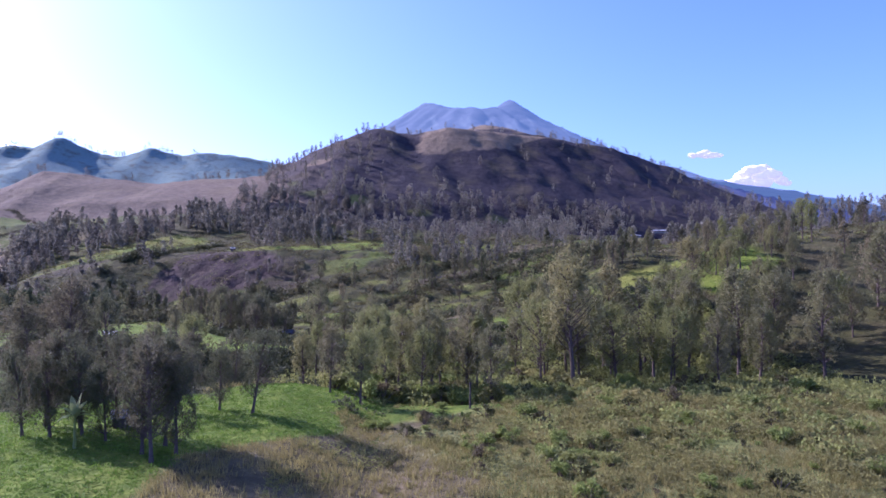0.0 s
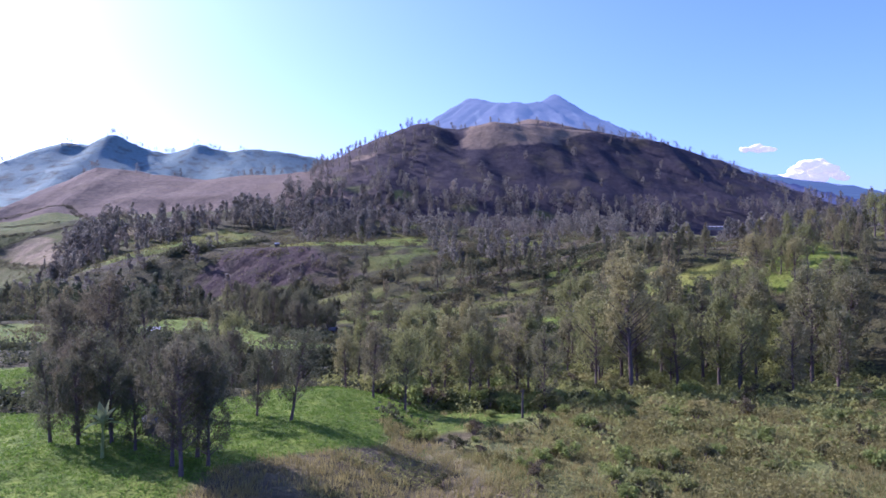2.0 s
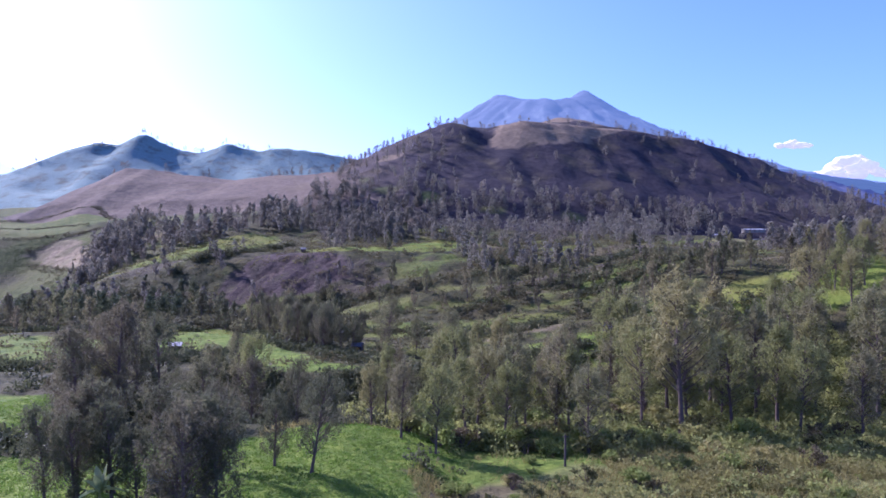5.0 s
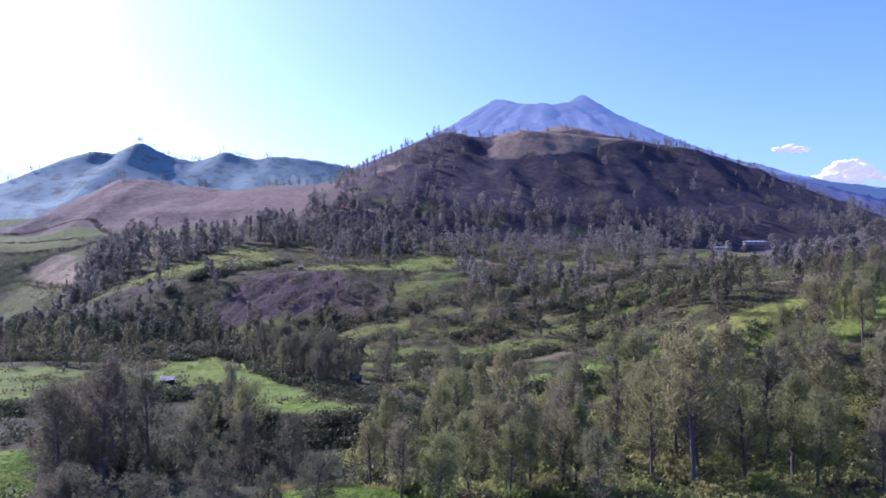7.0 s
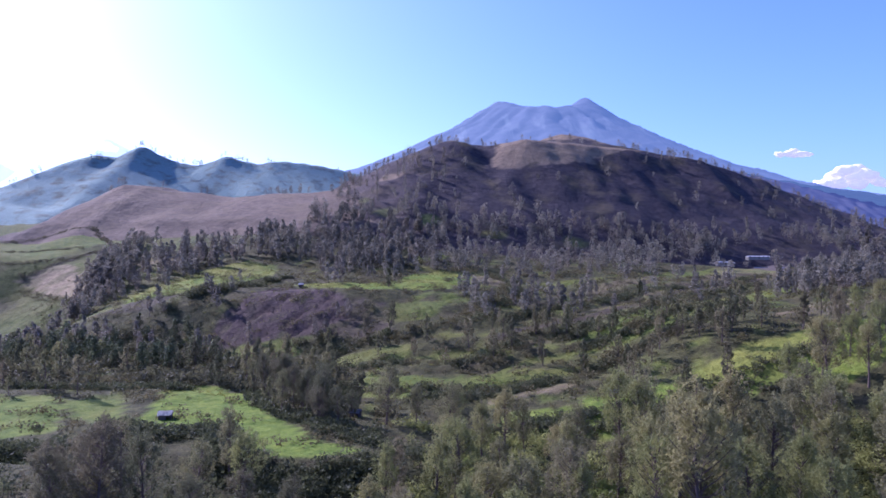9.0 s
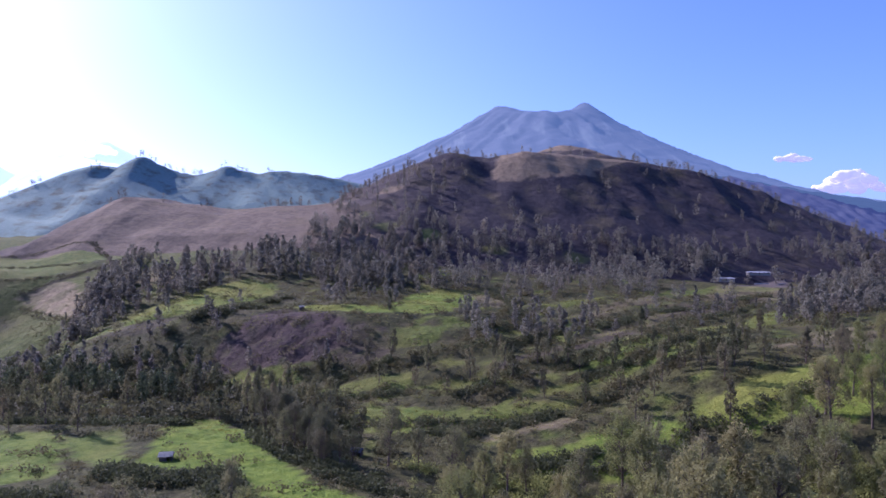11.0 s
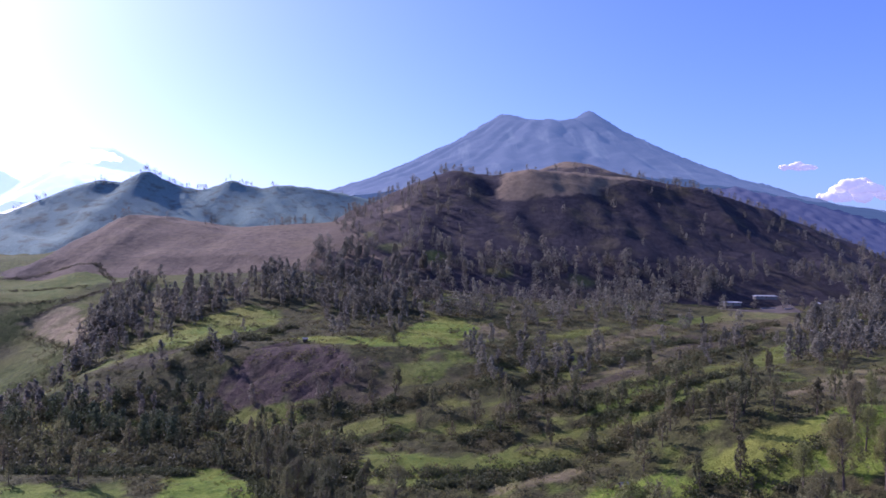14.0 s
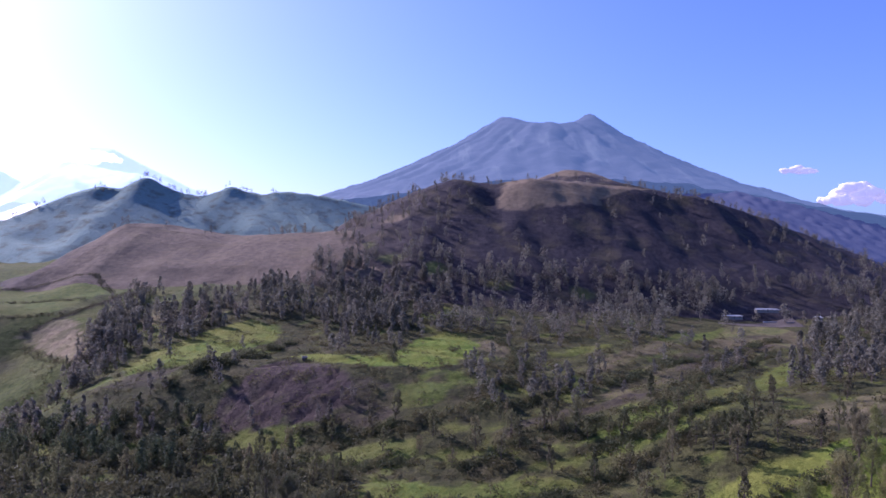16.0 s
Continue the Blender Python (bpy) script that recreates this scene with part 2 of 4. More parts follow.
def leaf_paint(name, dark, light, odd, through=0.35):
    p = Paint(name, 0.7)
    info = p.add("ShaderNodeObjectInfo").outputs["Random"]
    geo = p.add("ShaderNodeNewGeometry")
    c = p.mix(p.step(geo.outputs["Random Per Island"], -0.7, 1.7), dark, light)
    c = p.mix(p.step(info, 0.45, 1.0), c, odd)
    c = p.mix(0.5, c, p.ramp(p.noise(p.place(), 0.25, 3), [(0.3, (0.55, 0.55, 0.55)), (0.7, (1.2, 1.2, 1.1))]), "MULTIPLY")
    p.colour(c)
    tr = p.add("ShaderNodeBsdfTranslucent")
    p.link(c, tr.inputs["Color"])
    mx = p.add("ShaderNodeMixShader", Fac=through)
    p.link(p.b.outputs[0], mx.inputs[1])
    p.link(tr.outputs[0], mx.inputs[2])
    p.link(mx.outputs[0], p.t.nodes["Material Output"].inputs["Surface"])
    return p.m


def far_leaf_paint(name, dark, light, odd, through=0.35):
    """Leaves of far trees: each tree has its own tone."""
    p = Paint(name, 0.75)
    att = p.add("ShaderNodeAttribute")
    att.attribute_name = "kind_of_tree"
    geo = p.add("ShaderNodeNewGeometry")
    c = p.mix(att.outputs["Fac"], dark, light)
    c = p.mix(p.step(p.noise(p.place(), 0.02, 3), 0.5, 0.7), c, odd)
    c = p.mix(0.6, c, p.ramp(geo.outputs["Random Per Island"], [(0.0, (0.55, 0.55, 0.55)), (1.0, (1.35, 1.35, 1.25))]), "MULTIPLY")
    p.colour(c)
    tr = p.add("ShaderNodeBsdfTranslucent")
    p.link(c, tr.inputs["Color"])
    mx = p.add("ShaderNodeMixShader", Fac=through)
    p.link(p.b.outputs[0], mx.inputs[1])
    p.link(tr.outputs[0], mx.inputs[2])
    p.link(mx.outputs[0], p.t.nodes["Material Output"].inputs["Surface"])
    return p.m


def bark_paint():
    p = Paint("bark", 0.95)
    n = p.noise(p.local(), 3.0, 5)
    p.colour(p.mix(n, (0.05, 0.035, 0.03), (0.17, 0.13, 0.11))).relief(n, 0.7, 0.08)
    return p.m


def plain_paint(name, a, b, scale=2.0, rough=0.7, metal=0.0):
    p = Paint(name, rough)
    p.b.inputs["Metallic"].default_value = metal
    n = p.noise(p.local(), scale, 5)
    p.colour(p.mix(n, a, b)).relief(n, 0.25, 0.03)
    return p.m


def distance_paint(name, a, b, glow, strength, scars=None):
    """Far backdrop mountains and clouds; an added glow stands in for hazy air."""
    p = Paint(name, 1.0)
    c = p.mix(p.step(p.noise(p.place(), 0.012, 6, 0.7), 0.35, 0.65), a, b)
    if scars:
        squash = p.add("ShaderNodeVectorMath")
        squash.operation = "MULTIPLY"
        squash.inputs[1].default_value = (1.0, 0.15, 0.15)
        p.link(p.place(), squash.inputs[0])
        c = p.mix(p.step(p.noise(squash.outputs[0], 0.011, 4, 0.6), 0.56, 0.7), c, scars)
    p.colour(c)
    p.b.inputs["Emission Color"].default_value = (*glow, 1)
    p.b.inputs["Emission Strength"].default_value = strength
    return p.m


GROUND = land_paint("pasture_and_scrub", (0.036, 0.036, 0.014), (0.08, 0.078, 0.026))
# Scrub darkened and tinted violet: the hill's shade is in the colour.
HILL = land_paint("shade_toned_scrub", (0.029, 0.025, 0.031), (0.058, 0.048, 0.052), 0.03)
# Ridge grass lightened towards blue-green, with its haze put into the base colour.
RIDGE = land_paint("haze_paled_ridge_grass", (0.195, 0.275, 0.24), (0.238, 0.312, 0.272), 0.06)
LEAF = leaf_paint("casuarina_needles", (0.115, 0.118, 0.055), (0.28, 0.262, 0.125), (0.235, 0.2, 0.115), 0.5)
LEAF_DARK = leaf_paint("dark_needles", (0.062, 0.07, 0.037), (0.17, 0.17, 0.088), (0.15, 0.13, 0.078), 0.5)
THICKET_LEAF = leaf_paint("thicket_leaves", (0.0475, 0.056, 0.0266), (0.121, 0.129, 0.057), (0.112, 0.099, 0.057), 0.4)
LEAF_GREEN = leaf_paint("green_needles", (0.135, 0.148, 0.05), (0.32, 0.325, 0.115), (0.28, 0.25, 0.105), 0.5)
# Needles greyed and paled: the haze before far trees is in the colour.
FAR_LEAF = far_leaf_paint("haze_paled_needles", (0.122, 0.115, 0.094), (0.235, 0.218, 0.164), (0.2, 0.17, 0.136), 0.45)
HOLLOW_LEAF = far_leaf_paint("hollow_leaves", (0.045, 0.06, 0.034), (0.115, 0.13, 0.062), (0.09, 0.088, 0.05), 0.4)
BUSH_LEAF = leaf_paint("shrub_leaves", (0.128, 0.166, 0.0393), (0.323, 0.365, 0.0937), (0.306, 0.272, 0.103), 0.55)
SCRUB_LEAF = leaf_paint("scrub_leaves", (0.0595, 0.0638, 0.0234), (0.145, 0.145, 0.0516), (0.145, 0.115, 0.0659), 0.4)
CROP_LEAF = leaf_paint("crop_leaves", (0.055, 0.125, 0.012), (0.17, 0.28, 0.03), (0.19, 0.27, 0.035), 0.4)
ROUGH_LEAF = leaf_paint("rough_bush_leaves", (0.135, 0.145, 0.0422), (0.306, 0.297, 0.0937), (0.297, 0.23, 0.0937), 0.55)
TUSSOCK = leaf_paint("tussock_grass", (0.11, 0.12, 0.022), (0.30, 0.30, 0.06), (0.28, 0.22, 0.075), 0.45)
DRY_GRASS = leaf_paint("dry_grass", (0.185, 0.158, 0.058), (0.36, 0.315, 0.11), (0.3, 0.29, 0.085), 0.5)
BANANA = leaf_paint("banana_leaf", (0.22, 0.26, 0.09), (0.42, 0.46, 0.19), (0.4, 0.42, 0.2), 0.5)
BARK = bark_paint()
ROOF = plain_paint("weathered_sheet_roof", (0.17, 0.18, 0.21), (0.30, 0.31, 0.35), 1.5, 0.5, 0.2)
WHITE_ROOF = plain_paint("white_roof", (0.27, 0.27, 0.29), (0.42, 0.42, 0.44), 0.3, 0.6)
BOARD = plain_paint("dark_boards", (0.07, 0.055, 0.05), (0.15, 0.12, 0.10), 3.0, 0.9)
WALL = plain_paint("plastered_wall", (0.22, 0.20, 0.18), (0.32, 0.30, 0.27), 0.6, 0.9)
TAR = plain_paint("gravel_yard", (0.09, 0.072, 0.062), (0.14, 0.115, 0.095), 0.3, 0.95)
GLASS = plain_paint("dark_glass", (0.03, 0.035, 0.04), (0.05, 0.055, 0.06), 1.0, 0.1)
POST = plain_paint("grey_post", (0.05, 0.04, 0.035), (0.11, 0.09, 0.08), 4.0, 0.9)
# Mountains that glow blue-grey or pale in place of the haze before them.
VOLCANO = distance_paint("volcano_haze_glow", (0.04, 0.046, 0.06), (0.065, 0.07, 0.085), (0.21, 0.31, 0.42), 0.36, (0.115, 0.125, 0.12))
FLANK = distance_paint("flank_haze_glow", (0.05, 0.06, 0.09), (0.09, 0.09, 0.11), (0.12, 0.14, 0.26), 0.27)
FAR = distance_paint("far_haze_glow", (0.3, 0.35, 0.4), (0.35, 0.4, 0.45), (0.70, 0.82, 0.98), 0.8)
# The clouds give off a glow that replaces sunlight on them.
CLOUD = distance_paint("cloud", (0.5, 0.47, 0.5), (0.6, 0.57, 0.6), (0.95, 0.84, 0.88), 0.36)
BRIGHT_CLOUD = distance_paint("self_lit_cloud", (0.85, 0.85, 0.85), (0.9, 0.9, 0.9), (1.0, 1.0, 1.0), 1.0)


# ---------------------------------------------------------------- meshes
def mesh_of(name, verts, faces, material, smooth_shade=False):
    me = bpy.data.meshes.new(name)
    verts = np.asarray(verts, dtype=np.float32).reshape(-1, 3)
    faces = np.asarray(faces, dtype=np.int32)
    me.vertices.add(len(verts))
    me.vertices.foreach_set("co", verts.ravel())
    k = faces.shape[1]
    me.loops.add(faces.size)
    me.loops.foreach_set("vertex_index", faces.ravel())
    me.polygons.add(len(faces))
    me.polygons.foreach_set("loop_start", np.arange(0, faces.size, k, dtype=np.int32))
    me.polygons.foreach_set("loop_total", np.full(len(faces), k, dtype=np.int32))
    me.polygons.foreach_set("use_smooth", np.full(len(faces), smooth_shade))
    me.update(calc_edges=True)
    me.materials.append(material)
    return me


def part(name, me, parent, label=""):
    ob = new(name, me)
    ob.parent = parent
    return tagged(ob, label)


def spread(lo, hi, fine_lo, fine_hi, step, growth=1.09):
    """Grid lines: even inside the fine stretch, wider and wider outside it."""
    out = list(np.arange(fine_lo, fine_hi + step / 2, step))
    s, v = step, fine_hi
    while v < hi:
        s *= growth
        v += s
        out.append(min(v, hi))
    s, v = step, fine_lo
    while v > lo:
        s *= growth
        v -= s
        out.insert(0, max(v, lo))
    return np.array(out)


def inside(x, y, corners):
    """Which points lie in a polygon."""
    hit = np.zeros(x.shape, dtype=bool)
    for (ax, ay), (bx, by) in zip(corners, corners[1:] + corners[:1]):
        if ay != by:
            hit ^= ((ay > y) != (by > y)) & (x < (bx - ax) * (y - ay) / (by - ay) + ax)
    return hit


# fields: how far the cover takes over, and the corners in plan
LUSH = [
    (1.0, [(-120, 110), (-63, 108), (-33, 127), (-21, 143), (-5, 150), (1, 128), (-3, 110), (0, 99), (-8, 88), (-22, 76), (-30, 40), (-90, 40)]),
    (0.9, [(-9, 155), (4, 138), (17, 142), (29, 139), (35, 124), (32, 116), (24, 112), (15, 108), (5, 106), (-1, 109)]),
    (1.0, [(-88, 195), (-94, 225), (-99, 242), (-79, 244), (-62, 221), (-50, 203), (-36, 185), (-21, 171), (-30, 165), (-40, 165), (-49, 172), (-58, 192), (-78, 190)]),
    (0.8, [(-200, 214), (-148, 222), (-131, 224), (-122, 213), (-105, 182), (-117, 176), (-190, 180)]),
    (0.7, [(-124, 217), (-107, 224), (-92, 194), (-110, 199)]),
    (1.0, [(-190, 155), (-98, 151), (-86, 151), (-76, 136), (-73, 124), (-160, 122)]),
    (0.85, [(-191, 389), (-191, 414), (-179, 426), (-165, 455), (-144, 473), (-136, 472), (-113, 445), (-114, 422), (-131, 409), (-138, 391), (-148, 376), (-171, 377), (-182, 375)]),
    (0.95, [(-99, 393), (-76, 377), (-50, 365), (-31, 364), (-4, 367), (12, 402), (16, 430), (6, 462), (-6, 469), (-21, 448), (-30, 421), (-37, 392), (-52, 385), (-81, 398)]),
    (0.65, [(-34, 238), (-32, 269), (-10, 266), (0, 256), (-5, 235), (-19, 233)]),
    (0.9, [(16, 211), (21, 223), (40, 224), (56, 230), (70, 234), (79, 226), (76, 217), (61, 208), (39, 209)]),
    (0.85, [(80, 228), (96, 238), (118, 243), (152, 246), (152, 228), (138, 220), (115, 219), (92, 214)]),
    (0.6, [(4, 95), (28, 121), (60, 124), (112, 120), (112, 40), (24, 40), (20, 80)]),
    (0.5, [(-13, 285), (0, 288), (23, 288), (27, 284), (14, 280), (0, 278)]),
    (0.5, [(45, 279), (62, 286), (77, 288), (92, 293), (112, 310), (144, 330), (150, 346), (114, 323), (93, 306), (76, 296), (58, 292)]),
    (0.5, [(20, 264), (28, 267), (53, 272), (71, 271), (84, 273), (98, 278), (115, 287), (114, 297), (92, 284), (80, 279), (59, 279), (31, 275)]),
    (0.55, [(-42, 254), (-8, 262), (21, 264), (44, 262), (55, 261), (42, 254), (17, 251), (-8, 247)]),
    (0.55, [(69, 428), (85, 442), (102, 440), (89, 424), (70, 416)]),
    (0.6, [(52, 341), (60, 358), (72, 362), (66, 344), (58, 333), (47, 326)]),
    (0.5, [(131, 463), (157, 488), (185, 500), (238, 538), (262, 536), (238, 504), (180, 481), (142, 459)]),
    (0.55, [(141, 329), (165, 371), (197, 406), (202, 386), (172, 350), (150, 326)]),
    (1.0, [(83, 228), (95, 238), (117, 246), (138, 248), (152, 246), (160, 222), (130, 214)]),
    (0.6, [(-110, 312), (-98, 328), (-76, 326), (-66, 310), (-87, 307)]),
    (0.55, [(-196, 302), (-193, 316), (-172, 305), (-181, 296)]),
    (0.6, [(-202, 372), (-196, 382), (-180, 371), (-188, 362)]),
    (0.6, [(-30, 499), (-17, 545), (-3, 541), (-7, 502), (-26, 484)]),
    (0.45, [(-40, 340), (-18, 350), (0, 345), (-4, 330), (-30, 326)]),
    (0.45, [(-70, 296), (-40, 302), (-14, 300), (-20, 290), (-62, 284)]),
    (0.5, [(-379, 552), (-344, 580), (-312, 585), (-280, 545), (-295, 507), (-340, 490)]),
]
DRY = [
    (0.5, [(-1, 104), (11, 102), (15, 93), (13, 88), (-2, 82), (-4, 89)]),
    (0.34, [(130, 266), (153, 292), (192, 308), (172, 274), (145, 260)]),
    (0.3, [(77, 381), (85, 404), (102, 420), (133, 460), (162, 482), (146, 450), (109, 408), (85, 382)]),
    (0.8, [(-307, 480), (-290, 491), (-272, 486), (-240, 440), (-233, 421), (-262, 444), (-297, 472)]),
    (0.45, [(-255, 521), (-236, 523), (-194, 491), (-201, 473), (-228, 480), (-245, 495)]),
    (0.35, [(12, 440), (24, 452), (36, 430), (30, 404), (18, 410)]),
    (0.28, [(-22, 76), (-8, 88), (0, 99), (8, 106), (28, 121), (60, 122), (110, 118), (110, 40), (-30, 40)]),
    (0.5, [(-14, 60), (4, 78), (16, 88), (22, 74), (14, 50)]),
    (0.45, [(2, 240), (20, 243), (48, 247), (40, 237), (16, 231)]),
    (0.3, [(164, 450), (205, 520), (260, 560), (250, 470), (194, 440)]),
    (0.2, [(70, 344), (100, 380), (136, 420), (206, 440), (142, 387), (78, 318)]),
]
EARTH = [
    (0.95, [(-119, 342), (-117, 350), (-110, 358), (-100, 375), (-94, 382), (-74, 370), (-56, 356), (-50, 343), (-50, 330), (-62, 326), (-76, 323), (-95, 324), (-111, 326)]),
    (0.55, [(-57, 342), (-47, 352), (-30, 343), (-26, 320), (-42, 313), (-56, 322)]),
    (0.55, [(12, 290), (31, 300), (61, 313), (86, 315), (100, 338), (67, 322), (40, 314), (15, 300)]),
    (0.5, [(120, 372), (150, 398), (190, 436), (214, 460), (206, 470), (160, 430), (122, 396)]),
    (0.4, [(-200, 366), (-176, 376), (-150, 372), (-150, 362), (-178, 358)]),
    (0.8, [(-311, 481), (-297, 489), (-289, 496), (-283, 509), (-275, 525), (-270, 545), (-266, 544), (-271, 523), (-279, 507), (-285, 494), (-296, 485), (-307, 478)]),
]


def cover_of(x, y):
    """Land cover: red lush, green dry, blue earth."""
    x, y = traced_layout(x, y)
    jx = x + 2.2 * wave(x, y, 23, 21.0) + 1.3 * wave(x, y, 8, 22.0)
    jy = y + 2.2 * wave(x, y, 27, 23.0) + 1.3 * wave(x, y, 9, 24.0)
    out = np.zeros((*x.shape, 4), dtype=np.float32)
    out[..., 3] = 1
    for i, fields in enumerate((LUSH, DRY, EARTH)):
        for amount, corners in fields:
            out[..., i] = np.maximum(out[..., i], amount * inside(jx, jy, corners))
    out[..., 1] *= 0.55 + 0.45 * smooth(-0.5, 0.4, wave(x, y, 16, 29.0))
    out[..., 2] *= 0.6 + 0.4 * smooth(-0.6, 0.0, wave(x, y, 12, 30.0))
    # clearings in the scrub, grazed treads of the terraces
    n = wave(x, y, 40, 25.0) + 0.6 * wave(x, y, 14, 26.0)
    far = smooth(180, 240, y) * (1 - smooth(480, 640, y))
    out[..., 0] = np.maximum(out[..., 0], 0.5 * smooth(0.4, 0.8, n) * far)
    out[..., 0] = np.maximum(out[..., 0], 0.32 * smooth(-170, -230, x) * smooth(330, 380, y) * smooth(-0.9, -0.2, wave(x, y, 60, 28.0)))
    step = terrace_step(x, y)
    strip = smooth(0.08, 0.25, step) * (1 - smooth(0.6, 0.72, step)) * smooth(-30, 20, x) * smooth(215, 250, y) * (1 - smooth(430, 500, y))
    out[..., 0] = np.maximum(out[..., 0], 0.15 * strip * smooth(-0.4, 0.3, wave(x, y, 70, 27.0)) * (1 - out[..., 1]))
    return out


def sheet(name, xs, ys, height, material, cover=None, edge=0.0):
    gx, gy = np.meshgrid(xs, ys)
    gz = height(gx, gy)
    verts = np.stack([gx, gy, gz], -1).reshape(-1, 3)
    nx, ny = len(xs), len(ys)
    i = (np.arange(ny - 1)[:, None] * nx + np.arange(nx - 1)[None]).ravel()
    me = mesh_of(name, verts, np.stack([i, i + 1, i + nx + 1, i + nx], -1), material, True)
    layer = me.color_attributes.new("cover", "FLOAT_COLOR", "POINT")
    c = np.zeros((ny, nx, 4), dtype=np.float32) if cover is None else cover(gx, gy)
    layer.data.foreach_set("color", c.astype(np.float32).ravel())
    return new(name, me)


BALD = [(42, 734), (46, 760), (56, 800), (62, 822), (72, 806), (90, 795), (150, 830), (200, 830), (250, 850), (230, 830), (196, 806), (173, 778), (150, 762), (130, 750), (112, 742), (94, 736), (66, 728), (50, 724)]


def hill_cover(x, y):
    out = np.zeros((*x.shape, 4), dtype=np.float32)
    n = 0.25 * wave(x, y, 40, 31.0)
    jx, jy = x + 7 * wave(x, y, 38, 34.0) + 3 * wave(x, y, 13, 35.0), y + 7 * wave(x, y, 41, 36.0)
    patch = np.exp(-((x + 63) / 15) ** 2 - ((y - 712) / 12) ** 2) + np.exp(-((x - 155) / 90) ** 2 - ((y - 945) / 80) ** 2)
    out[..., 1] = np.maximum(0.6 * inside(jx, jy, BALD), 0.6 * smooth(0.3, 0.6, patch + n))
    green = sum(np.exp(-((x - cx) / 14) ** 2 - ((y - cy) / 12) ** 2) for cx, cy in ((-92, 653), (-117, 640), (-96, 560), (-76, 562), (-125, 541), (-60, 628), (-20, 606), (36, 590), (110, 596)))
    out[..., 0] = 0.5 * smooth(0.35, 0.75, green + n)
    out[..., 1] = np.maximum(out[..., 1], 0.12 * smooth(-20, -90, x))
    return out


def spur_cover(x, y):
    out = np.zeros((*x.shape, 4), dtype=np.float32)
    out[..., 1] = 0.46 * smooth(-420, -340, x + 10 * wave(x, y, 50, 33.0))
    return out


ground = sheet("ground", spread(-4400, 4400, -260, 330, 2.8), spread(-900, 4300, 30, 560, 2.5), ground_height, GROUND, cover_of)
tagged(ground, "valley pasture with terraced fields and dry scrub", "ground", kind="structure")
hill = sheet("hill", np.linspace(-330, 900, 220), np.linspace(500, 1180, 150), hill_height, HILL, hill_cover)
tagged(hill, "broad dark wooded hill with a bald brown top", "hill", kind="structure")
spur = sheet("spur", np.linspace(-640, 80, 160), np.linspace(520, 1000, 120), spur_height, HILL, spur_cover)
tagged(spur, "smooth brown grass spur below the ridge", "hillside", kind="structure")
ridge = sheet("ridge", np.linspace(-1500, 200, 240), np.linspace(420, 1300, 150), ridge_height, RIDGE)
tagged(ridge, "green ridge painted pale for haze, with pointed grassy peaks", "ridge", kind="structure")
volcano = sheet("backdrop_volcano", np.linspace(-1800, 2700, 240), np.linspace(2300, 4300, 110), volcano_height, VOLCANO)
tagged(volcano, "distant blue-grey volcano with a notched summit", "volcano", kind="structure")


def far_height(x, y):
    crest = np.interp(x, [-3400, -2900, -2563, -2434, -2364, -2149, -2053, -1925, -1782, -1600, -1200], [380, 470, 502, 434, 448, 543, 535, 508, 492, 440, 250])
    return crest - 0.5 * np.abs(y - 3700) + 5 * wave(x, y, 120, 18.0)


def cone_height(x, y):
    crest = np.interp(x, [-2900, -2420, -2300, -2222, -2084, -1928, -1738, -1564, -1323, -900], [380, 560, 640, 687, 672, 593, 505, 426, 339, 200])
    return crest - 0.5 * np.abs(y - 4000) + 4 * wave(x, y, 140, 19.0)


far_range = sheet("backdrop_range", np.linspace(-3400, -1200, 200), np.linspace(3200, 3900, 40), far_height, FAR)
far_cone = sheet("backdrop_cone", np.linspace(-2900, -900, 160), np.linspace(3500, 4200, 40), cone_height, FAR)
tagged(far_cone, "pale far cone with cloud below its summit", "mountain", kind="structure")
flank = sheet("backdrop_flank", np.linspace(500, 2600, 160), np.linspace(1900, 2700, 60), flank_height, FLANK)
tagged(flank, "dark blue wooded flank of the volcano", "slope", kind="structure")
tagged(far_range, "pale mountains that glow as if lost in bright haze", "mountains", kind="structure")


# ---------------------------------------------------------------- plants
def tube(points, radii, sides=6):
    """A tapered tube along points: verts and quads."""
    pts = np.asarray(points, float)
    verts, quads = [], []
    for i, (p, r) in enumerate(zip(pts, radii)):
        d = pts[min(i + 1, len(pts) - 1)] - pts[max(i - 1, 0)]
        d = d / (np.linalg.norm(d) + 1e-9)
        a = np.cross(d, (0.3, 1, 0.1))
        a = a / np.linalg.norm(a)
        b = np.cross(d, a)
        for k in range(sides):
            t = 2 * math.pi * k / sides
            verts.append(p + r * (a * math.cos(t) + b * math.sin(t)))
        if i:
            for k in range(sides):
                m, n = (i - 1) * sides, i * sides
                quads.append((m + k, m + (k + 1) % sides, n + (k + 1) % sides, n + k))
    return verts, quads


def joined(pieces):
    verts, faces = [], []
    for v, f in pieces:
        o = len(verts)
        verts += list(v)
        faces += [tuple(i + o for i in q) for q in f]
    return verts, faces


def leaves_at(rng, centres, count, radius, size, droop=0.4, stretch=1.8, tall=0.85):
    """Small leaf sprays round the centres: one quad each."""
    c = np.repeat(np.asarray(centres, float), count, axis=0)
    n = len(c)
    rad = np.repeat(np.broadcast_to(radius, (len(centres),)), count)[:, None]
    p = rng.normal(size=(n, 3))
    p = p / np.linalg.norm(p, axis=1, keepdims=True) * rng.random((n, 1)) ** 0.45
    p = c + p * rad * np.array((1, 1, tall))
    a = rng.normal(size=(n, 3))
    a[:, 2] -= droop
    a = a / np.linalg.norm(a, axis=1, keepdims=True)
    b = np.cross(a, rng.normal(size=(n, 3)))
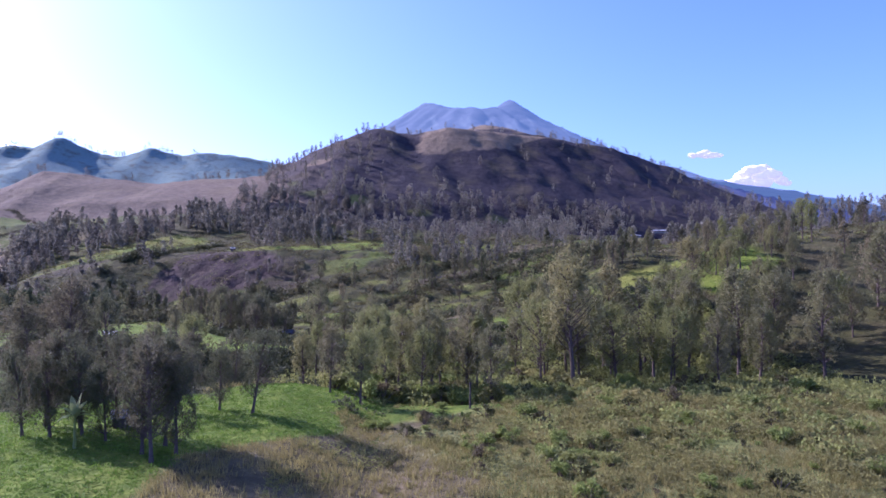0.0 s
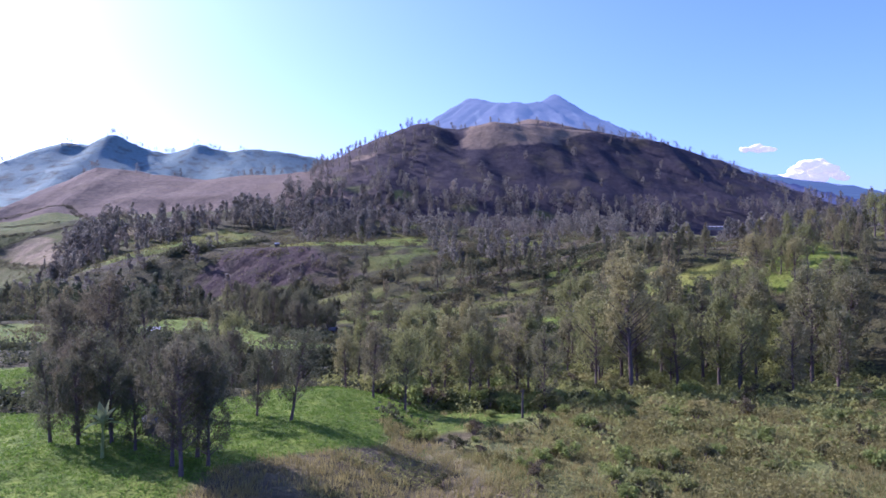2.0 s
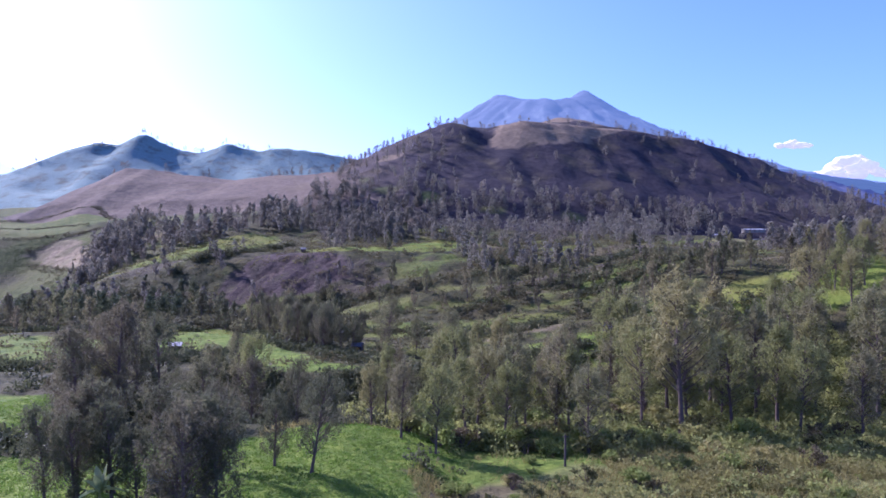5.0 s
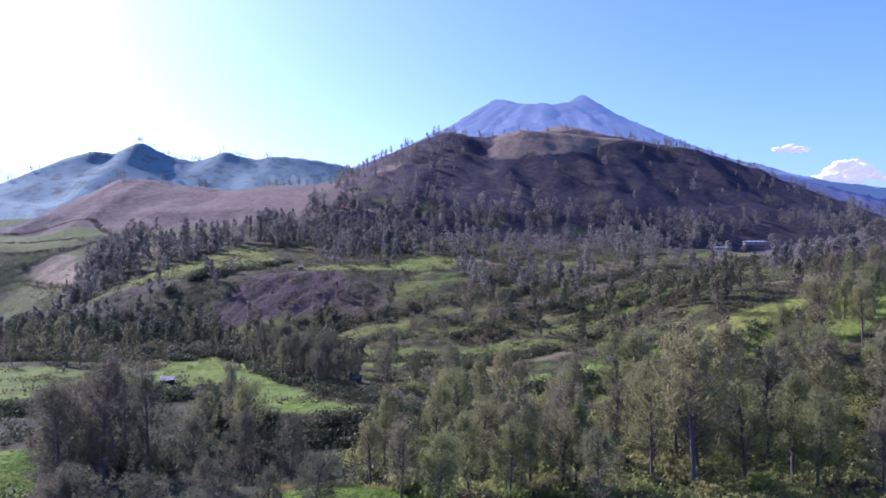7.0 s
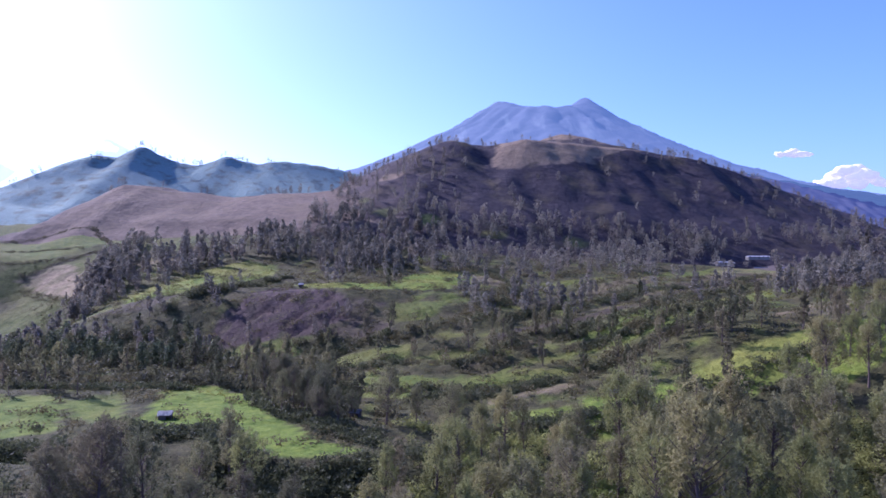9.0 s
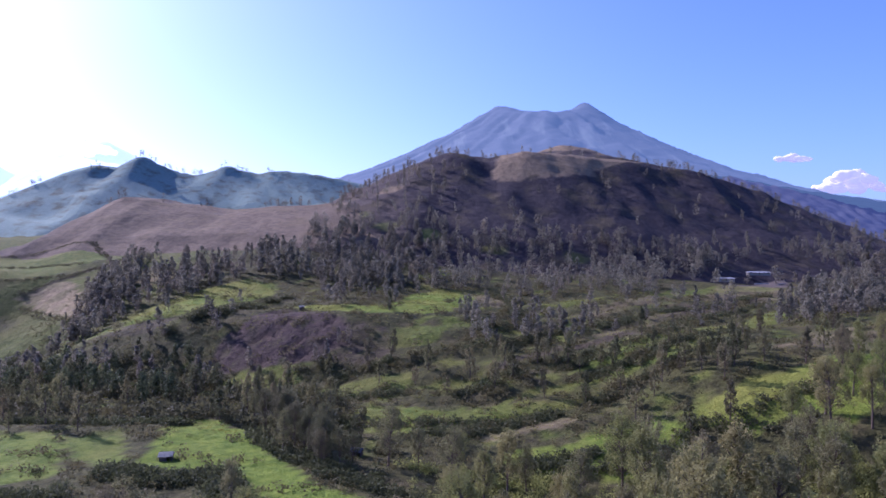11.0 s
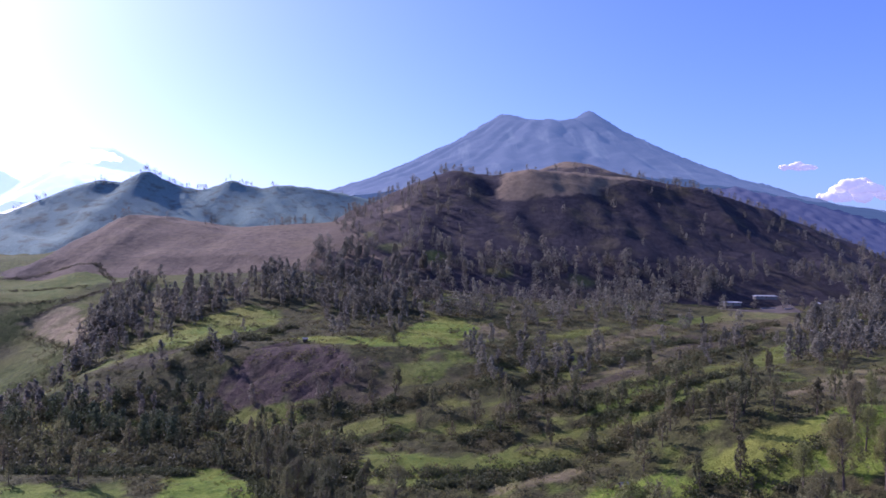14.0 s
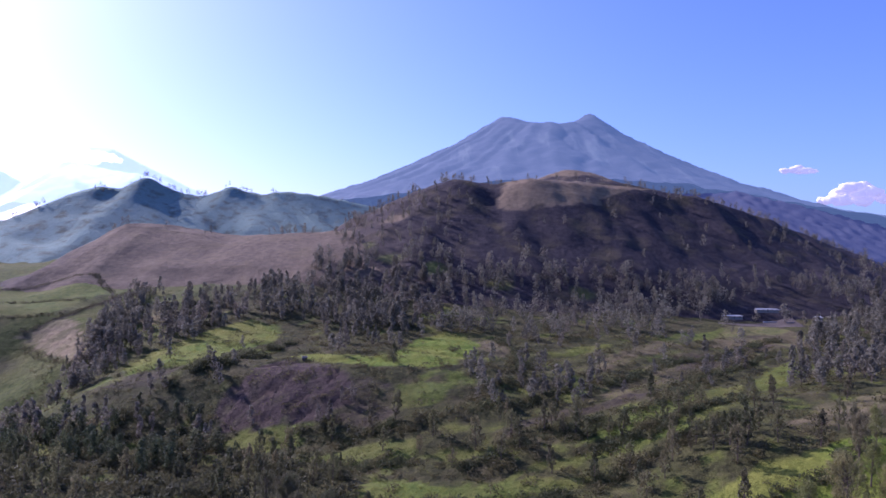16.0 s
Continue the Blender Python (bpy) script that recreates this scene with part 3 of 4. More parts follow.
    b = b / (np.linalg.norm(b, axis=1, keepdims=True) + 1e-9)
    s = size * (0.6 + 0.8 * rng.random((n, 1)))
    a, b = a * s * stretch / 2, b * s / 2
    verts = np.stack([p - a - b * 0.7, p - a * 0.1 + b * 1.1, p + a * 1.3 - b * 0.4], 1).reshape(-1, 3)
    return verts, np.arange(n * 3).reshape(n, 3)


def make_tree(seed, height, spreadness, clumps, per, leaf, paint, bare=0.28, name="tree"):
    """A casuarina: leaning trunk, rising limbs, loose feathery crown. Returns the Empty."""
    rng = np.random.default_rng(seed)
    root = new(name)
    lean = rng.normal(size=2) * 0.04
    ts = np.linspace(0, 1, 9)
    wob = np.cumsum(rng.normal(size=(9, 2)) * 0.01 * height, axis=0)
    trunk = np.stack([lean[0] * height * ts + wob[:, 0] * ts, lean[1] * height * ts + wob[:, 1] * ts, height * 0.95 * ts - 0.04 * height], -1)
    pieces = [tube(trunk, np.interp(ts, [0, 0.08, 1], [0.022, 0.015, 0.002]) * height, 6)]
    # two or three leaders carry most of the crown, so its outline is lobed
    centres, radii = [], []
    gaps = rng.random(3) * 6.283
    for i in range(clumps):
        u = bare + (0.97 - bare) * (i + rng.random()) / clumps
        start = np.array([np.interp(max(u - 0.1, bare * 0.8), ts, trunk[:, k]) for k in range(3)])
        w = (u - bare) / (1 - bare)
        shape = (math.sin(math.pi * min(1, 0.12 + 0.88 * w) ** 0.75) ** 0.7 + 0.12) if w < 1 else 0.12
        ang = i * 2.4 + rng.normal() * 0.6
        thin = 0.55 + 0.45 * math.cos(ang - gaps[i % 3])
        reach = height * spreadness * shape * (0.3 + 0.6 * rng.random() + 0.35 * thin)
        tip = start + np.array((math.cos(ang) * reach, math.sin(ang) * reach, reach * (0.5 + 0.6 * rng.random()) + 0.02 * height))
        mid = (start + tip) / 2 + np.array((0, 0, -0.08 * reach))
        pieces.append(tube([start, mid, tip], [0.0042 * height, 0.0028 * height, 0.0008 * height], 3))
        size = height * (0.026 + 0.034 * rng.random())
        centres += [tip, mid * 0.4 + tip * 0.6 + rng.normal(size=3) * size * 0.5, tip + np.array((0, 0, size * 0.9)) + rng.normal(size=3) * size * 0.4]
        radii += [size, size * 0.8, size * 0.7]
    centres.append(trunk[-1])
    radii.append(height * 0.03)
    v, f = joined(pieces)
    part("trunk", mesh_of("trunk", v, f, BARK, True), root)
    v, f = leaves_at(rng, centres, per, np.array(radii), leaf, 0.6, 2.8, 1.35)
    part("crown", mesh_of("crown", v, f, paint), root)
    return tagged(root, category="tree")


def make_shrub(seed, lobes, per, leaf, paint):
    """A rounded shrub, one metre high: stems and lobes of leaves."""
    rng = np.random.default_rng(seed)
    root = new("shrub")
    centres, radii, pieces = [], [], []
    for i in range(lobes):
        a, r = rng.random() * 6.283, 0.62 * rng.random() ** 0.6
        c = np.array((r * math.cos(a), r * math.sin(a), 0.30 + 0.45 * rng.random() * (1.1 - r)))
        centres.append(c)
        radii.append(0.2 + 0.16 * rng.random())
        pieces.append(tube([(0.1 * c[0], 0.1 * c[1], -0.1), c * 0.6, c], [0.03, 0.02, 0.008], 4))
    v, f = joined(pieces)
    part("stem", mesh_of("stem", v, f, BARK), root)
    v, f = leaves_at(rng, centres, per, np.array(radii), leaf, 0.0, 1.5)
    part("foliage", mesh_of("foliage", v, f, paint), root)
    return tagged(root, category="shrub")


def stand_at(x, y, turn, size):
    return Matrix.Translation((x, y, float(land_height(np.array(float(x)), np.array(float(y)))))) @ Matrix.Rotation(turn, 4, "Z") @ Matrix.Scale(size, 4)


def plant(kinds, x, y, size, rng, label="", group=""):
    """A copy of one of the kinds, at a scale."""
    src = kinds[int(rng.integers(len(kinds)))]
    ob = copy_thing(src, stand_at(x, y, rng.random() * 6.283, 1.0))
    ob.scale = (size * (0.9 + 0.2 * rng.random()),) * 2 + (size,)
    return tagged(ob, label, group=group)


def forest(name, spots, sizes, rng, leaf_mat, blades=120, label="", category="wood", wide=0.2):
    """Far trees that nobody could count, in one mesh: lobed crowns of leaf sprays on thin trunks."""
    xs, ys = spots[:, 0], spots[:, 1]
    zs = land_height(xs, ys)
    n = len(xs)
    slim = wide * (0.6 + 0.7 * rng.random((n, 1)))
    lean = rng.normal(size=(n, 2)) * 0.05
    # each crown is a stack of loose lobes round the trunk
    lobes = 8
    lu = (np.arange(lobes)[None] + rng.random((n, lobes))) / lobes
    la = rng.random((n, lobes)) * 6.283
    girth = np.sin(np.clip(0.16 + 0.78 * lu, 0, 1) ** 0.8 * 3.1416) ** 0.8
    lr = slim * girth * (0.2 + 0.6 * rng.random((n, lobes)))
    pick = rng.integers(lobes, size=(n, blades))
    u, ang, rad, round_ = (np.take_along_axis(v, pick, 1) for v in (lu, la, lr, girth))
    d = rng.normal(size=(n, blades, 3))
    d /= np.linalg.norm(d, axis=2, keepdims=True)
    size = (slim * (0.28 + 0.45 * round_))[..., None] * (0.55 + 0.5 * rng.random((n, blades, 1)))
    centre = np.stack([np.cos(ang) * rad + lean[:, :1] * u, np.sin(ang) * rad + lean[:, 1:] * u, 0.2 + 0.72 * u], -1)
    p = np.stack([xs, ys, zs], -1)[:, None] + (centre + d * size * np.array((1, 1, 1.25))) * sizes[:, None, None]
    p = p.reshape(-1, 3)
    out = d.reshape(-1, 3) + 0.45 * rng.normal(size=p.shape)
    a = np.cross(out, rng.normal(size=p.shape))
    a /= np.linalg.norm(a, axis=1, keepdims=True) + 1e-9
    b = np.cross(out, a)
    b /= np.linalg.norm(b, axis=1, keepdims=True) + 1e-9
    s = np.repeat(sizes, blades)[:, None] * (0.016 + 0.026 * rng.random((n * blades, 1)))
    verts = np.stack([p - a * s * 1.2 - b * s * 0.6, p + b * s * 1.3, p + a * s * 1.5 - b * s * 0.6], 1).reshape(-1, 3)
    faces = np.arange(n * blades * 3).reshape(-1, 3)
    # thin three-sided trunks
    t = 0.014 * sizes
    base = np.stack([xs, ys, zs - 0.5], -1)
    top = base + np.stack([lean[:, 0] * sizes * 0.7, lean[:, 1] * sizes * 0.7, 0.75 * sizes], -1)
    tv = []
    for dx, dy in ((1, 0), (-0.5, 0.87), (-0.5, -0.87)):
        o = np.stack([t * dx, t * dy, 0 * t], -1)
        tv.append((base + o, top + o * 0.4))
    trunk = np.stack([tv[0][0], tv[1][0], tv[2][0], tv[0][1], tv[1][1], tv[2][1]], 1).reshape(-1, 3)
    i = np.arange(n)[:, None] * 6
    tf = np.concatenate([i + np.array((0, 1, 4, 3)), i + np.array((1, 2, 5, 4)), i + np.array((2, 0, 3, 5))])
    root = new(name)
    me = mesh_of("crowns", verts, faces, leaf_mat)
    me.attributes.new("kind_of_tree", "FLOAT", "POINT").data.foreach_set("value", np.repeat(rng.random(n), blades * 3).astype(np.float32))
    part("crowns", me, root)
    part("trunks", mesh_of("trunks", trunk, tf, BARK), root)
    return tagged(root, label, category, kind="stuff")


def clumps_stuff(name, spots, sizes, rng, paint, blades, label, category, low=0.75, leaf=1.0):
    """Scrub, hedges and tufts that nobody could count: ragged mounds of leaf sprays in one mesh."""
    xs, ys = spots[:, 0], spots[:, 1]
    zs = land_height(xs, ys)
    n = len(xs)
    d = rng.normal(size=(n, blades, 3))
    d /= np.linalg.norm(d, axis=2, keepdims=True)
    d[..., 2] = np.abs(d[..., 2]) * low
    d *= rng.random((n, blades, 1)) ** 0.4
    p = (np.stack([xs, ys, zs], -1)[:, None] + d * sizes[:, None, None]).reshape(-1, 3)
    a = rng.normal(size=p.shape)
    a[:, 2] += 0.5
    a /= np.linalg.norm(a, axis=1, keepdims=True)
    b = np.cross(a, rng.normal(size=p.shape))
    b /= np.linalg.norm(b, axis=1, keepdims=True) + 1e-9
    s = np.repeat(sizes ** 0.85, blades)[:, None] * leaf * (0.08 + 0.09 * rng.random((n * blades, 1)))
    verts = np.stack([p - a * s * 1.1 - b * s * 0.6, p + b * s * 1.3, p + a * s * 1.3 - b * s * 0.7], 1).reshape(-1, 3)
    ob = new(name, mesh_of(name, verts, np.arange(len(verts)).reshape(-1, 3), paint))
    return tagged(ob, label, category, kind="stuff")


def grass_stuff(name, spots, sizes, rng, paint, blades, width, label):
    """Tufts of thin blades in one mesh."""
    n = len(spots)
    z = land_height(spots[:, 0], spots[:, 1])
    base = np.repeat(np.stack([spots[:, 0], spots[:, 1], z - 0.05], -1), blades, axis=0)
    s = np.repeat(sizes, blades)[:, None]
    o = rng.normal(size=(n * blades, 2)) * 0.25 * s
    base[:, :2] += o
    ang = rng.random(n * blades) * 6.283
    side = np.stack([np.cos(ang), np.sin(ang), 0 * ang], -1) * width * s
    tip = base + np.concatenate([o * 0.8 + rng.normal(size=o.shape) * 0.2 * s, s * (0.6 + 0.5 * rng.random((n * blades, 1)))], 1)
    verts = np.stack([base - side, base + side, tip], 1).reshape(-1, 3)
    ob = new(name, mesh_of(name, verts, np.arange(len(verts)).reshape(-1, 3), paint))
    return tagged(ob, label, "grass", kind="stuff")


rng = np.random.default_rng(7)
NEAR = [make_tree(10 + i, 10.0, (0.16, 0.21, 0.18, 0.23)[i], (64, 60, 70, 66)[i], 38, 0.068, LEAF_DARK, (0.2, 0.3, 0.16, 0.26)[i], "casuarina_tree") for i in range(4)]
WOOD = [make_tree(20 + i, 10.0, (0.15, 0.19, 0.135, 0.17, 0.2, 0.12)[i], (60, 64, 56, 62, 64, 52)[i], 28, 0.08, (LEAF, LEAF_GREEN)[i % 2], (0.3, 0.35, 0.24, 0.38, 0.27, 0.32)[i], "casuarina_tree") for i in range(6)]
MID = [make_tree(30 + i, 10.0, (0.14, 0.18, 0.12, 0.16)[i], 26, 17, 0.18, (LEAF_DARK, LEAF)[i % 2], 0.2, "casuarina_tree") for i in range(4)]
SHRUBS = [make_shrub(50 + i, (9, 12, 7, 14)[i], 60, 0.084, (BUSH_LEAF, BUSH_LEAF, SCRUB_LEAF, BUSH_LEAF)[i]) for i in range(4)]


def scatter(count, x0, x1, y0, y1, keep, rng, gap=0.0):
    x = x0 + (x1 - x0) * rng.random(count)
    y = y0 + (y1 - y0) * rng.random(count)
    k = rng.random(count) < keep(x, y)
    x, y = x[k], y[k]
    if gap:
        chosen = []
        for i in range(len(x)):
            if all((x[i] - x[j]) ** 2 + (y[i] - y[j]) ** 2 > gap * gap for j in chosen):
                chosen.append(i)
        x, y = x[chosen], y[chosen]
    return np.stack([x, y], -1)


def open_land(x, y):
    c = cover_of(x, y)
    return np.clip(1.7 * c[..., :3].sum(-1), 0, 1)


def near_line(x, y, points, width):
    """1 on a polyline in plan, falling to 0 at `width` from it."""
    best = np.full(x.shape, 1e9)
    for (ax, ay), (bx, by) in zip(points, points[1:]):
        t = np.clip(((x - ax) * (bx - ax) + (y - ay) * (by - ay)) / ((bx - ax) ** 2 + (by - ay) ** 2), 0, 1)
        best = np.minimum(best, np.hypot(x - ax - t * (bx - ax), y - ay - t * (by - ay)))
    return 1 - smooth(width * 0.5, width, best)


# ---------------------------------------------------------------- near field
# the group of tall trees in the near field, and the smaller ones beside it
for i, (x, y, s) in enumerate(((-48.5, 83, 1.5), (-46.5, 87, 1.6), (-44, 82, 1.45), (-42.5, 89, 1.75), (-40, 83.5, 1.55), (-37.5, 90, 1.7), (-35.5, 81, 1.3), (-26, 72.5, 1.9), (-28.5, 76, 1.8), (-26.5, 80, 1.9), (-24, 77, 1.6), (-31, 84, 1.6), (-49, 91, 1.7), (-33, 104, 1.6), (-24.5, 105, 1.35), (-18, 102.5, 1.75))):
    s *= 0.88
    ob = copy_thing(NEAR[i % 4], stand_at(*settle(x, y), i * 1.3, 1.0))
    ob.scale = (s, s, s)
    tagged(ob, "dark feathery casuarina standing on the green field" if i < 13 else "small casuarina alone on the green field", group="field trees")

# the wood at the right and along the stream
def wood_keep(x, y):
    x, y = traced_layout(x, y)
    right = 0.75 * smooth(25, 70, x) * (1 - smooth(196, 214, y)) * smooth(132, 146, y)
    stream = 0.13 * smooth(-110, -60, x) * (1 - smooth(20, 60, x)) * smooth(141, 148, y) * (1 - smooth(157, 163, y))
    middle = 0.4 * smooth(-15, 10, x) * (1 - smooth(40, 70, x)) * smooth(128, 142, y) * (1 - smooth(196, 206, y))
    clump = near_line(x, y, [(-58, 215), (-45, 196), (-38, 186)], 9) + near_line(x, y, [(-20, 208), (8, 200), (25, 205)], 8)
    bound = near_line(x, y, [(105, 200), (150, 232), (190, 250)], 16)
    return np.clip(np.maximum(np.maximum(right, stream), np.maximum(np.maximum(middle, clump), bound)), 0, 1)


wood = scatter(1500, -110, 190, 105, 255, wood_keep, rng, 8.6)[:86]
for x, y in wood:
    big = float(smooth(5, 60, x)) * float(1 - smooth(190, 230, y))
    tall = 1.25 + 0.75 * rng.random() + (0.25 + 1.45 * rng.random() ** 1.3) * big
    plant(WOOD, x, y, tall, rng, "tall slender grey-green casuarina in the wood", "wood")

# dark trees along the boundary of the yellow field
for i in range(16):
    u = i / 15
    plant(NEAR, -64 + 32 * u + 7 * rng.random(), 234 - 40 * u + 7 * rng.random(), 1.1 + 0.6 * rng.random(), rng, "dark feathery casuarina at the boundary of the yellow field", "wood")

# the tall trees that stand out of the wood
for x, y, s in ((-0.6, 142, 2.1), (5.3, 154, 2.2), (49, 127, 3.6), (50, 190, 2.8), (71.4, 134.7, 2.65), (100.5, 148, 3.3), (29, 170, 1.7), (-10, 145, 1.8), (98, 171, 2.9), (70, 160.5, 3.5), (49, 152, 1.9), (17.7, 191, 2.0), (-50, 160, 1.9), (-42, 146, 1.9)):
    plant(WOOD, x, y, s, rng, "tall casuarina with a long bare trunk above the bushes", "wood")

# trees that rise out of the ravine behind the near field
for x, y, s in ((-67, 117, 2.0), (-61.5, 120, 2.4), (-56.5, 113, 2.45), (-51, 119, 2.3), (-62, 110, 1.9), (-44, 122, 1.5), (-36, 126, 1.6), (-26, 121, 1.5), (-12, 124, 1.5), (-5, 108, 1.5), (1, 104, 1.6), (6, 116, 1.8), (16, 122, 2.2), (24, 126, 2.3)):
    plant(NEAR[::2] if x < -20 else WOOD, x, y, s, rng, "feathery casuarina growing out of the ravine", "wood")

# ---------------------------------------------------------------- terraces and meadows
# groves: centre in plan, radius
GROVES = [(88, 262, 9), (102, 258, 9), (113, 268, 8), (26, 334, 12), (44, 336, 12), (60, 342, 12), (12, 372, 9), (-64, 322, 6), (-50, 330, 7), (-32, 292, 10), (-14, 292, 9), (-205, 320, 14), (-184, 306, 14), (-180, 330, 12), (170, 336, 14), (190, 345, 14), (228, 380, 18),
          (-150, 322, 9), (-235, 345, 20), (-255, 385, 16), (-112, 310, 9), (45, 298, 6), (63, 290, 6)]


def groves(x, y):
    out = np.zeros(np.broadcast(x, y).shape)
    for cx, cy, r in GROVES:
        out = np.maximum(out, np.exp(-((x - cx) ** 2 + (y - cy) ** 2) / (r * r)))
    return out


# scarps and hedges that run up across the terraces
BANKS = [[(-15, 280), (0, 276), (14, 279), (27, 282)], [(21, 286), (37, 289), (50, 296), (63, 301), (76, 301)], [(49, 289), (66, 292), (73, 294), (84, 300), (98, 311), (114, 336)], [(57, 280), (80, 281), (93, 287), (112, 300), (128, 308)], [(50, 258), (64, 262), (73, 264), (82, 268), (96, 272), (112, 279)],
         [(69, 348), (86, 357), (98, 369), (116, 382), (126, 400)], [(121, 400), (152, 412), (192, 452), (222, 478)], [(113, 348), (137, 362), (172, 402), (199, 430)], [(28, 452), (38, 419), (37, 376), (29, 344)], [(-42, 246), (-17, 243), (5, 247), (40, 252)], [(16, 207), (45, 206), (64, 208), (80, 222), (97, 222), (126, 232), (142, 242)],
         [(60, 352), (40, 330), (20, 322), (0, 318)], [(-66, 300), (-40, 310), (-10, 312)], [(-72, 282), (-40, 280), (-20, 284)]]


def on_banks(x, y, width):
    return np.clip(np.max([near_line(x, y, b, width) for b in BANKS], axis=0), 0, 1)


def terrace_keep(x, y):
    rows = on_banks(x, y, 7) * smooth(-0.3, 0.3, wave(x, y, 26, 42.0))
    left = smooth(30, -10, x) * smooth(-0.15, 0.45, wave(x, y, 75, 41.0) + 0.1)
    hollow = near_line(x, y, [(-190, 262), (-120, 262), (-80, 272), (-60, 290)], 22)
    bank = np.exp(-((x + 85) / 38) ** 2 - ((y - 350) / 26) ** 2)
    grove = groves(x, y)
    return np.clip(np.maximum(grove * (1 - 0.8 * open_land(x, y)), np.maximum(np.maximum(0.16 * rows + 0.035 * smooth(0, 40, x), 0.2 * left), 0.08 * hollow) * (1 - 0.93 * open_land(x, y)) * (1 - np.clip(1.6 * bank, 0, 1))), 0, 1)


mid = scatter(5200, -250, 260, 212, 440, terrace_keep, rng, 4.2)
mid = mid[np.argsort(mid[:, 1])]
single, rest = mid[:150], mid[150:]
for x, y in single:
    plant(MID, x, y, 0.75 + 0.8 * rng.random(), rng, "slender casuarina among the terraces", "terrace trees")
plant(MID, -33, 371, 1.25, rng, "lone tree at the edge of the upper meadow", "terrace trees")
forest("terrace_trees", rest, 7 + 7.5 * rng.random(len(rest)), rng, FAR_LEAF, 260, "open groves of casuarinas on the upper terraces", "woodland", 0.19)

hollow = scatter(520, -215, -92, 244, 345, lambda x, y: np.clip(near_line(x, y, [(-205, 330), (-170, 300), (-140, 292), (-118, 282), (-100, 286)], 22) + near_line(x, y, [(-190, 345), (-160, 335), (-128, 330)], 10), 0, 1) * smooth(-0.4, 0.3, wave(x, y, 30, 43.0)), rng, 4.0)
forest("hollow_trees", hollow, 6 + 7 * rng.random(len(hollow)), rng, HOLLOW_LEAF, 380, "broad dark green trees filling the hollow", "woodland", 0.3)

# ---------------------------------------------------------------- hills
FOOTHILL = [(-215, 388), (-186, 388), (-176, 413), (-156, 454), (-138, 476), (-92, 456), (-37, 440), (-8, 469), (-11, 586), (-56, 619), (-97, 615), (-140, 560), (-172, 535), (-205, 528), (-226, 500), (-224, 456), (-234, 430)]


def hill_keep(x, y):
    bald = hill_cover(x, y)
    clear = open_land(x, y)
    belt = smooth(440, 475, y) * (1 - smooth(560, 600, y))
    rise = smooth(640, 600, y - 0.15 * np.clip(x - 60, 0, 400))
    tuft = smooth(0.0, 0.5, wave(x, y, 60, 51.0) + 0.6 * wave(x, y, 22, 52.0))
    face = 0.02 + 0.75 * rise + 0.2 * tuft * (smooth(200, 300, x) + 0.15) + (0.32 + 0.45 * tuft) * smooth(30, -40, x) * (1 - 0.6 * smooth(730, 790, y))
    k = np.where(y < 575, (0.5 + 0.5 * wave(x, y, 30, 55.0)) * belt * (1 - clear), face)
    k = np.where((x < -125) & (y > 560), 0.0, k)
    k = np.where(inside(x, y, FOOTHILL) | (x < -60) & (y < 560), 0.0, k)
    k = np.where(near_line(x, y, [(190, 480), (250, 560), (300, 600)], 55) > 0.3, 0.05, k)
    return np.clip(k * (1 - 0.97 * np.clip(1.3 * bald[..., 1], 0, 1)) * (1 - bald[..., 0]), 0, 1)


def crest_keep(x, y):
    on = np.exp(-((y - 815 - 0.2 * np.clip(x - 60, 0, 900)) / 16) ** 2)
    knob = np.exp(-((x + 2) / 24) ** 2)
    return np.clip(on * (0.8 * smooth(235, 290, x) * smooth(-0.8, 0.1, wave(x, y, 45, 58.0)) + 0.75 * knob + 0.5 * np.exp(-((x - 222) / 20) ** 2)), 0, 1)


RIDGE_LINE = ([-1500, -561, -437, -334, -144, 200], [560, 830, 940, 985, 1030, 1100])
spots = scatter(6400, -330, 660, 430, 850, hill_keep, rng)
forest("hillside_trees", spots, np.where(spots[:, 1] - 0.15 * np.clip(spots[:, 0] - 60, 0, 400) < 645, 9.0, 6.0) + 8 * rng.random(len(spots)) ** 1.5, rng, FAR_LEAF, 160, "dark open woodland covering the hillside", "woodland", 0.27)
spots = scatter(1500, -290, 0, 385, 622, lambda x, y: inside(x, y, FOOTHILL) * (0.25 + 0.75 * smooth(-0.5, 0.3, wave(x, y, 50, 56.0) + 0.4 * wave(x, y, 17, 57.0))), rng)
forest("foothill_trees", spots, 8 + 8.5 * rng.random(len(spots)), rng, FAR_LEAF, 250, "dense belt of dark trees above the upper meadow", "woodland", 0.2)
belt = scatter(2600, -330, -190, 380, 610, lambda x, y: near_line(x, y, [(-246, 540), (-250, 515), (-232, 460), (-222, 421), (-218, 390), (-205, 350)], 17), rng)
forest("valley_trees", belt[:150], 8 + 8 * rng.random(len(belt[:150])), rng, FAR_LEAF, 190, "belt of trees paled for haze, running down into the valley", "woodland", 0.2)
side = scatter(560, 170, 420, 340, 640, lambda x, y: near_line(x, y, [(196, 352), (225, 410), (262, 462), (300, 505), (345, 560), (390, 620)], 34) * smooth(-0.6, 0.2, wave(x, y, 40, 59.0)), rng)
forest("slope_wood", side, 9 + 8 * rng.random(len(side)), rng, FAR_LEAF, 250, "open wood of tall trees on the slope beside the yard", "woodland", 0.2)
crest = scatter(2400, -60, 620, 770, 930, crest_keep, rng)
crest = np.concatenate([crest, np.array([(50, 797), (63, 791), (80, 782), (90, 784), (151, 800), (44, 800)])])
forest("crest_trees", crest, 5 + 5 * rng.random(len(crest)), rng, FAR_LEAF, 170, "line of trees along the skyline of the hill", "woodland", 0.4)
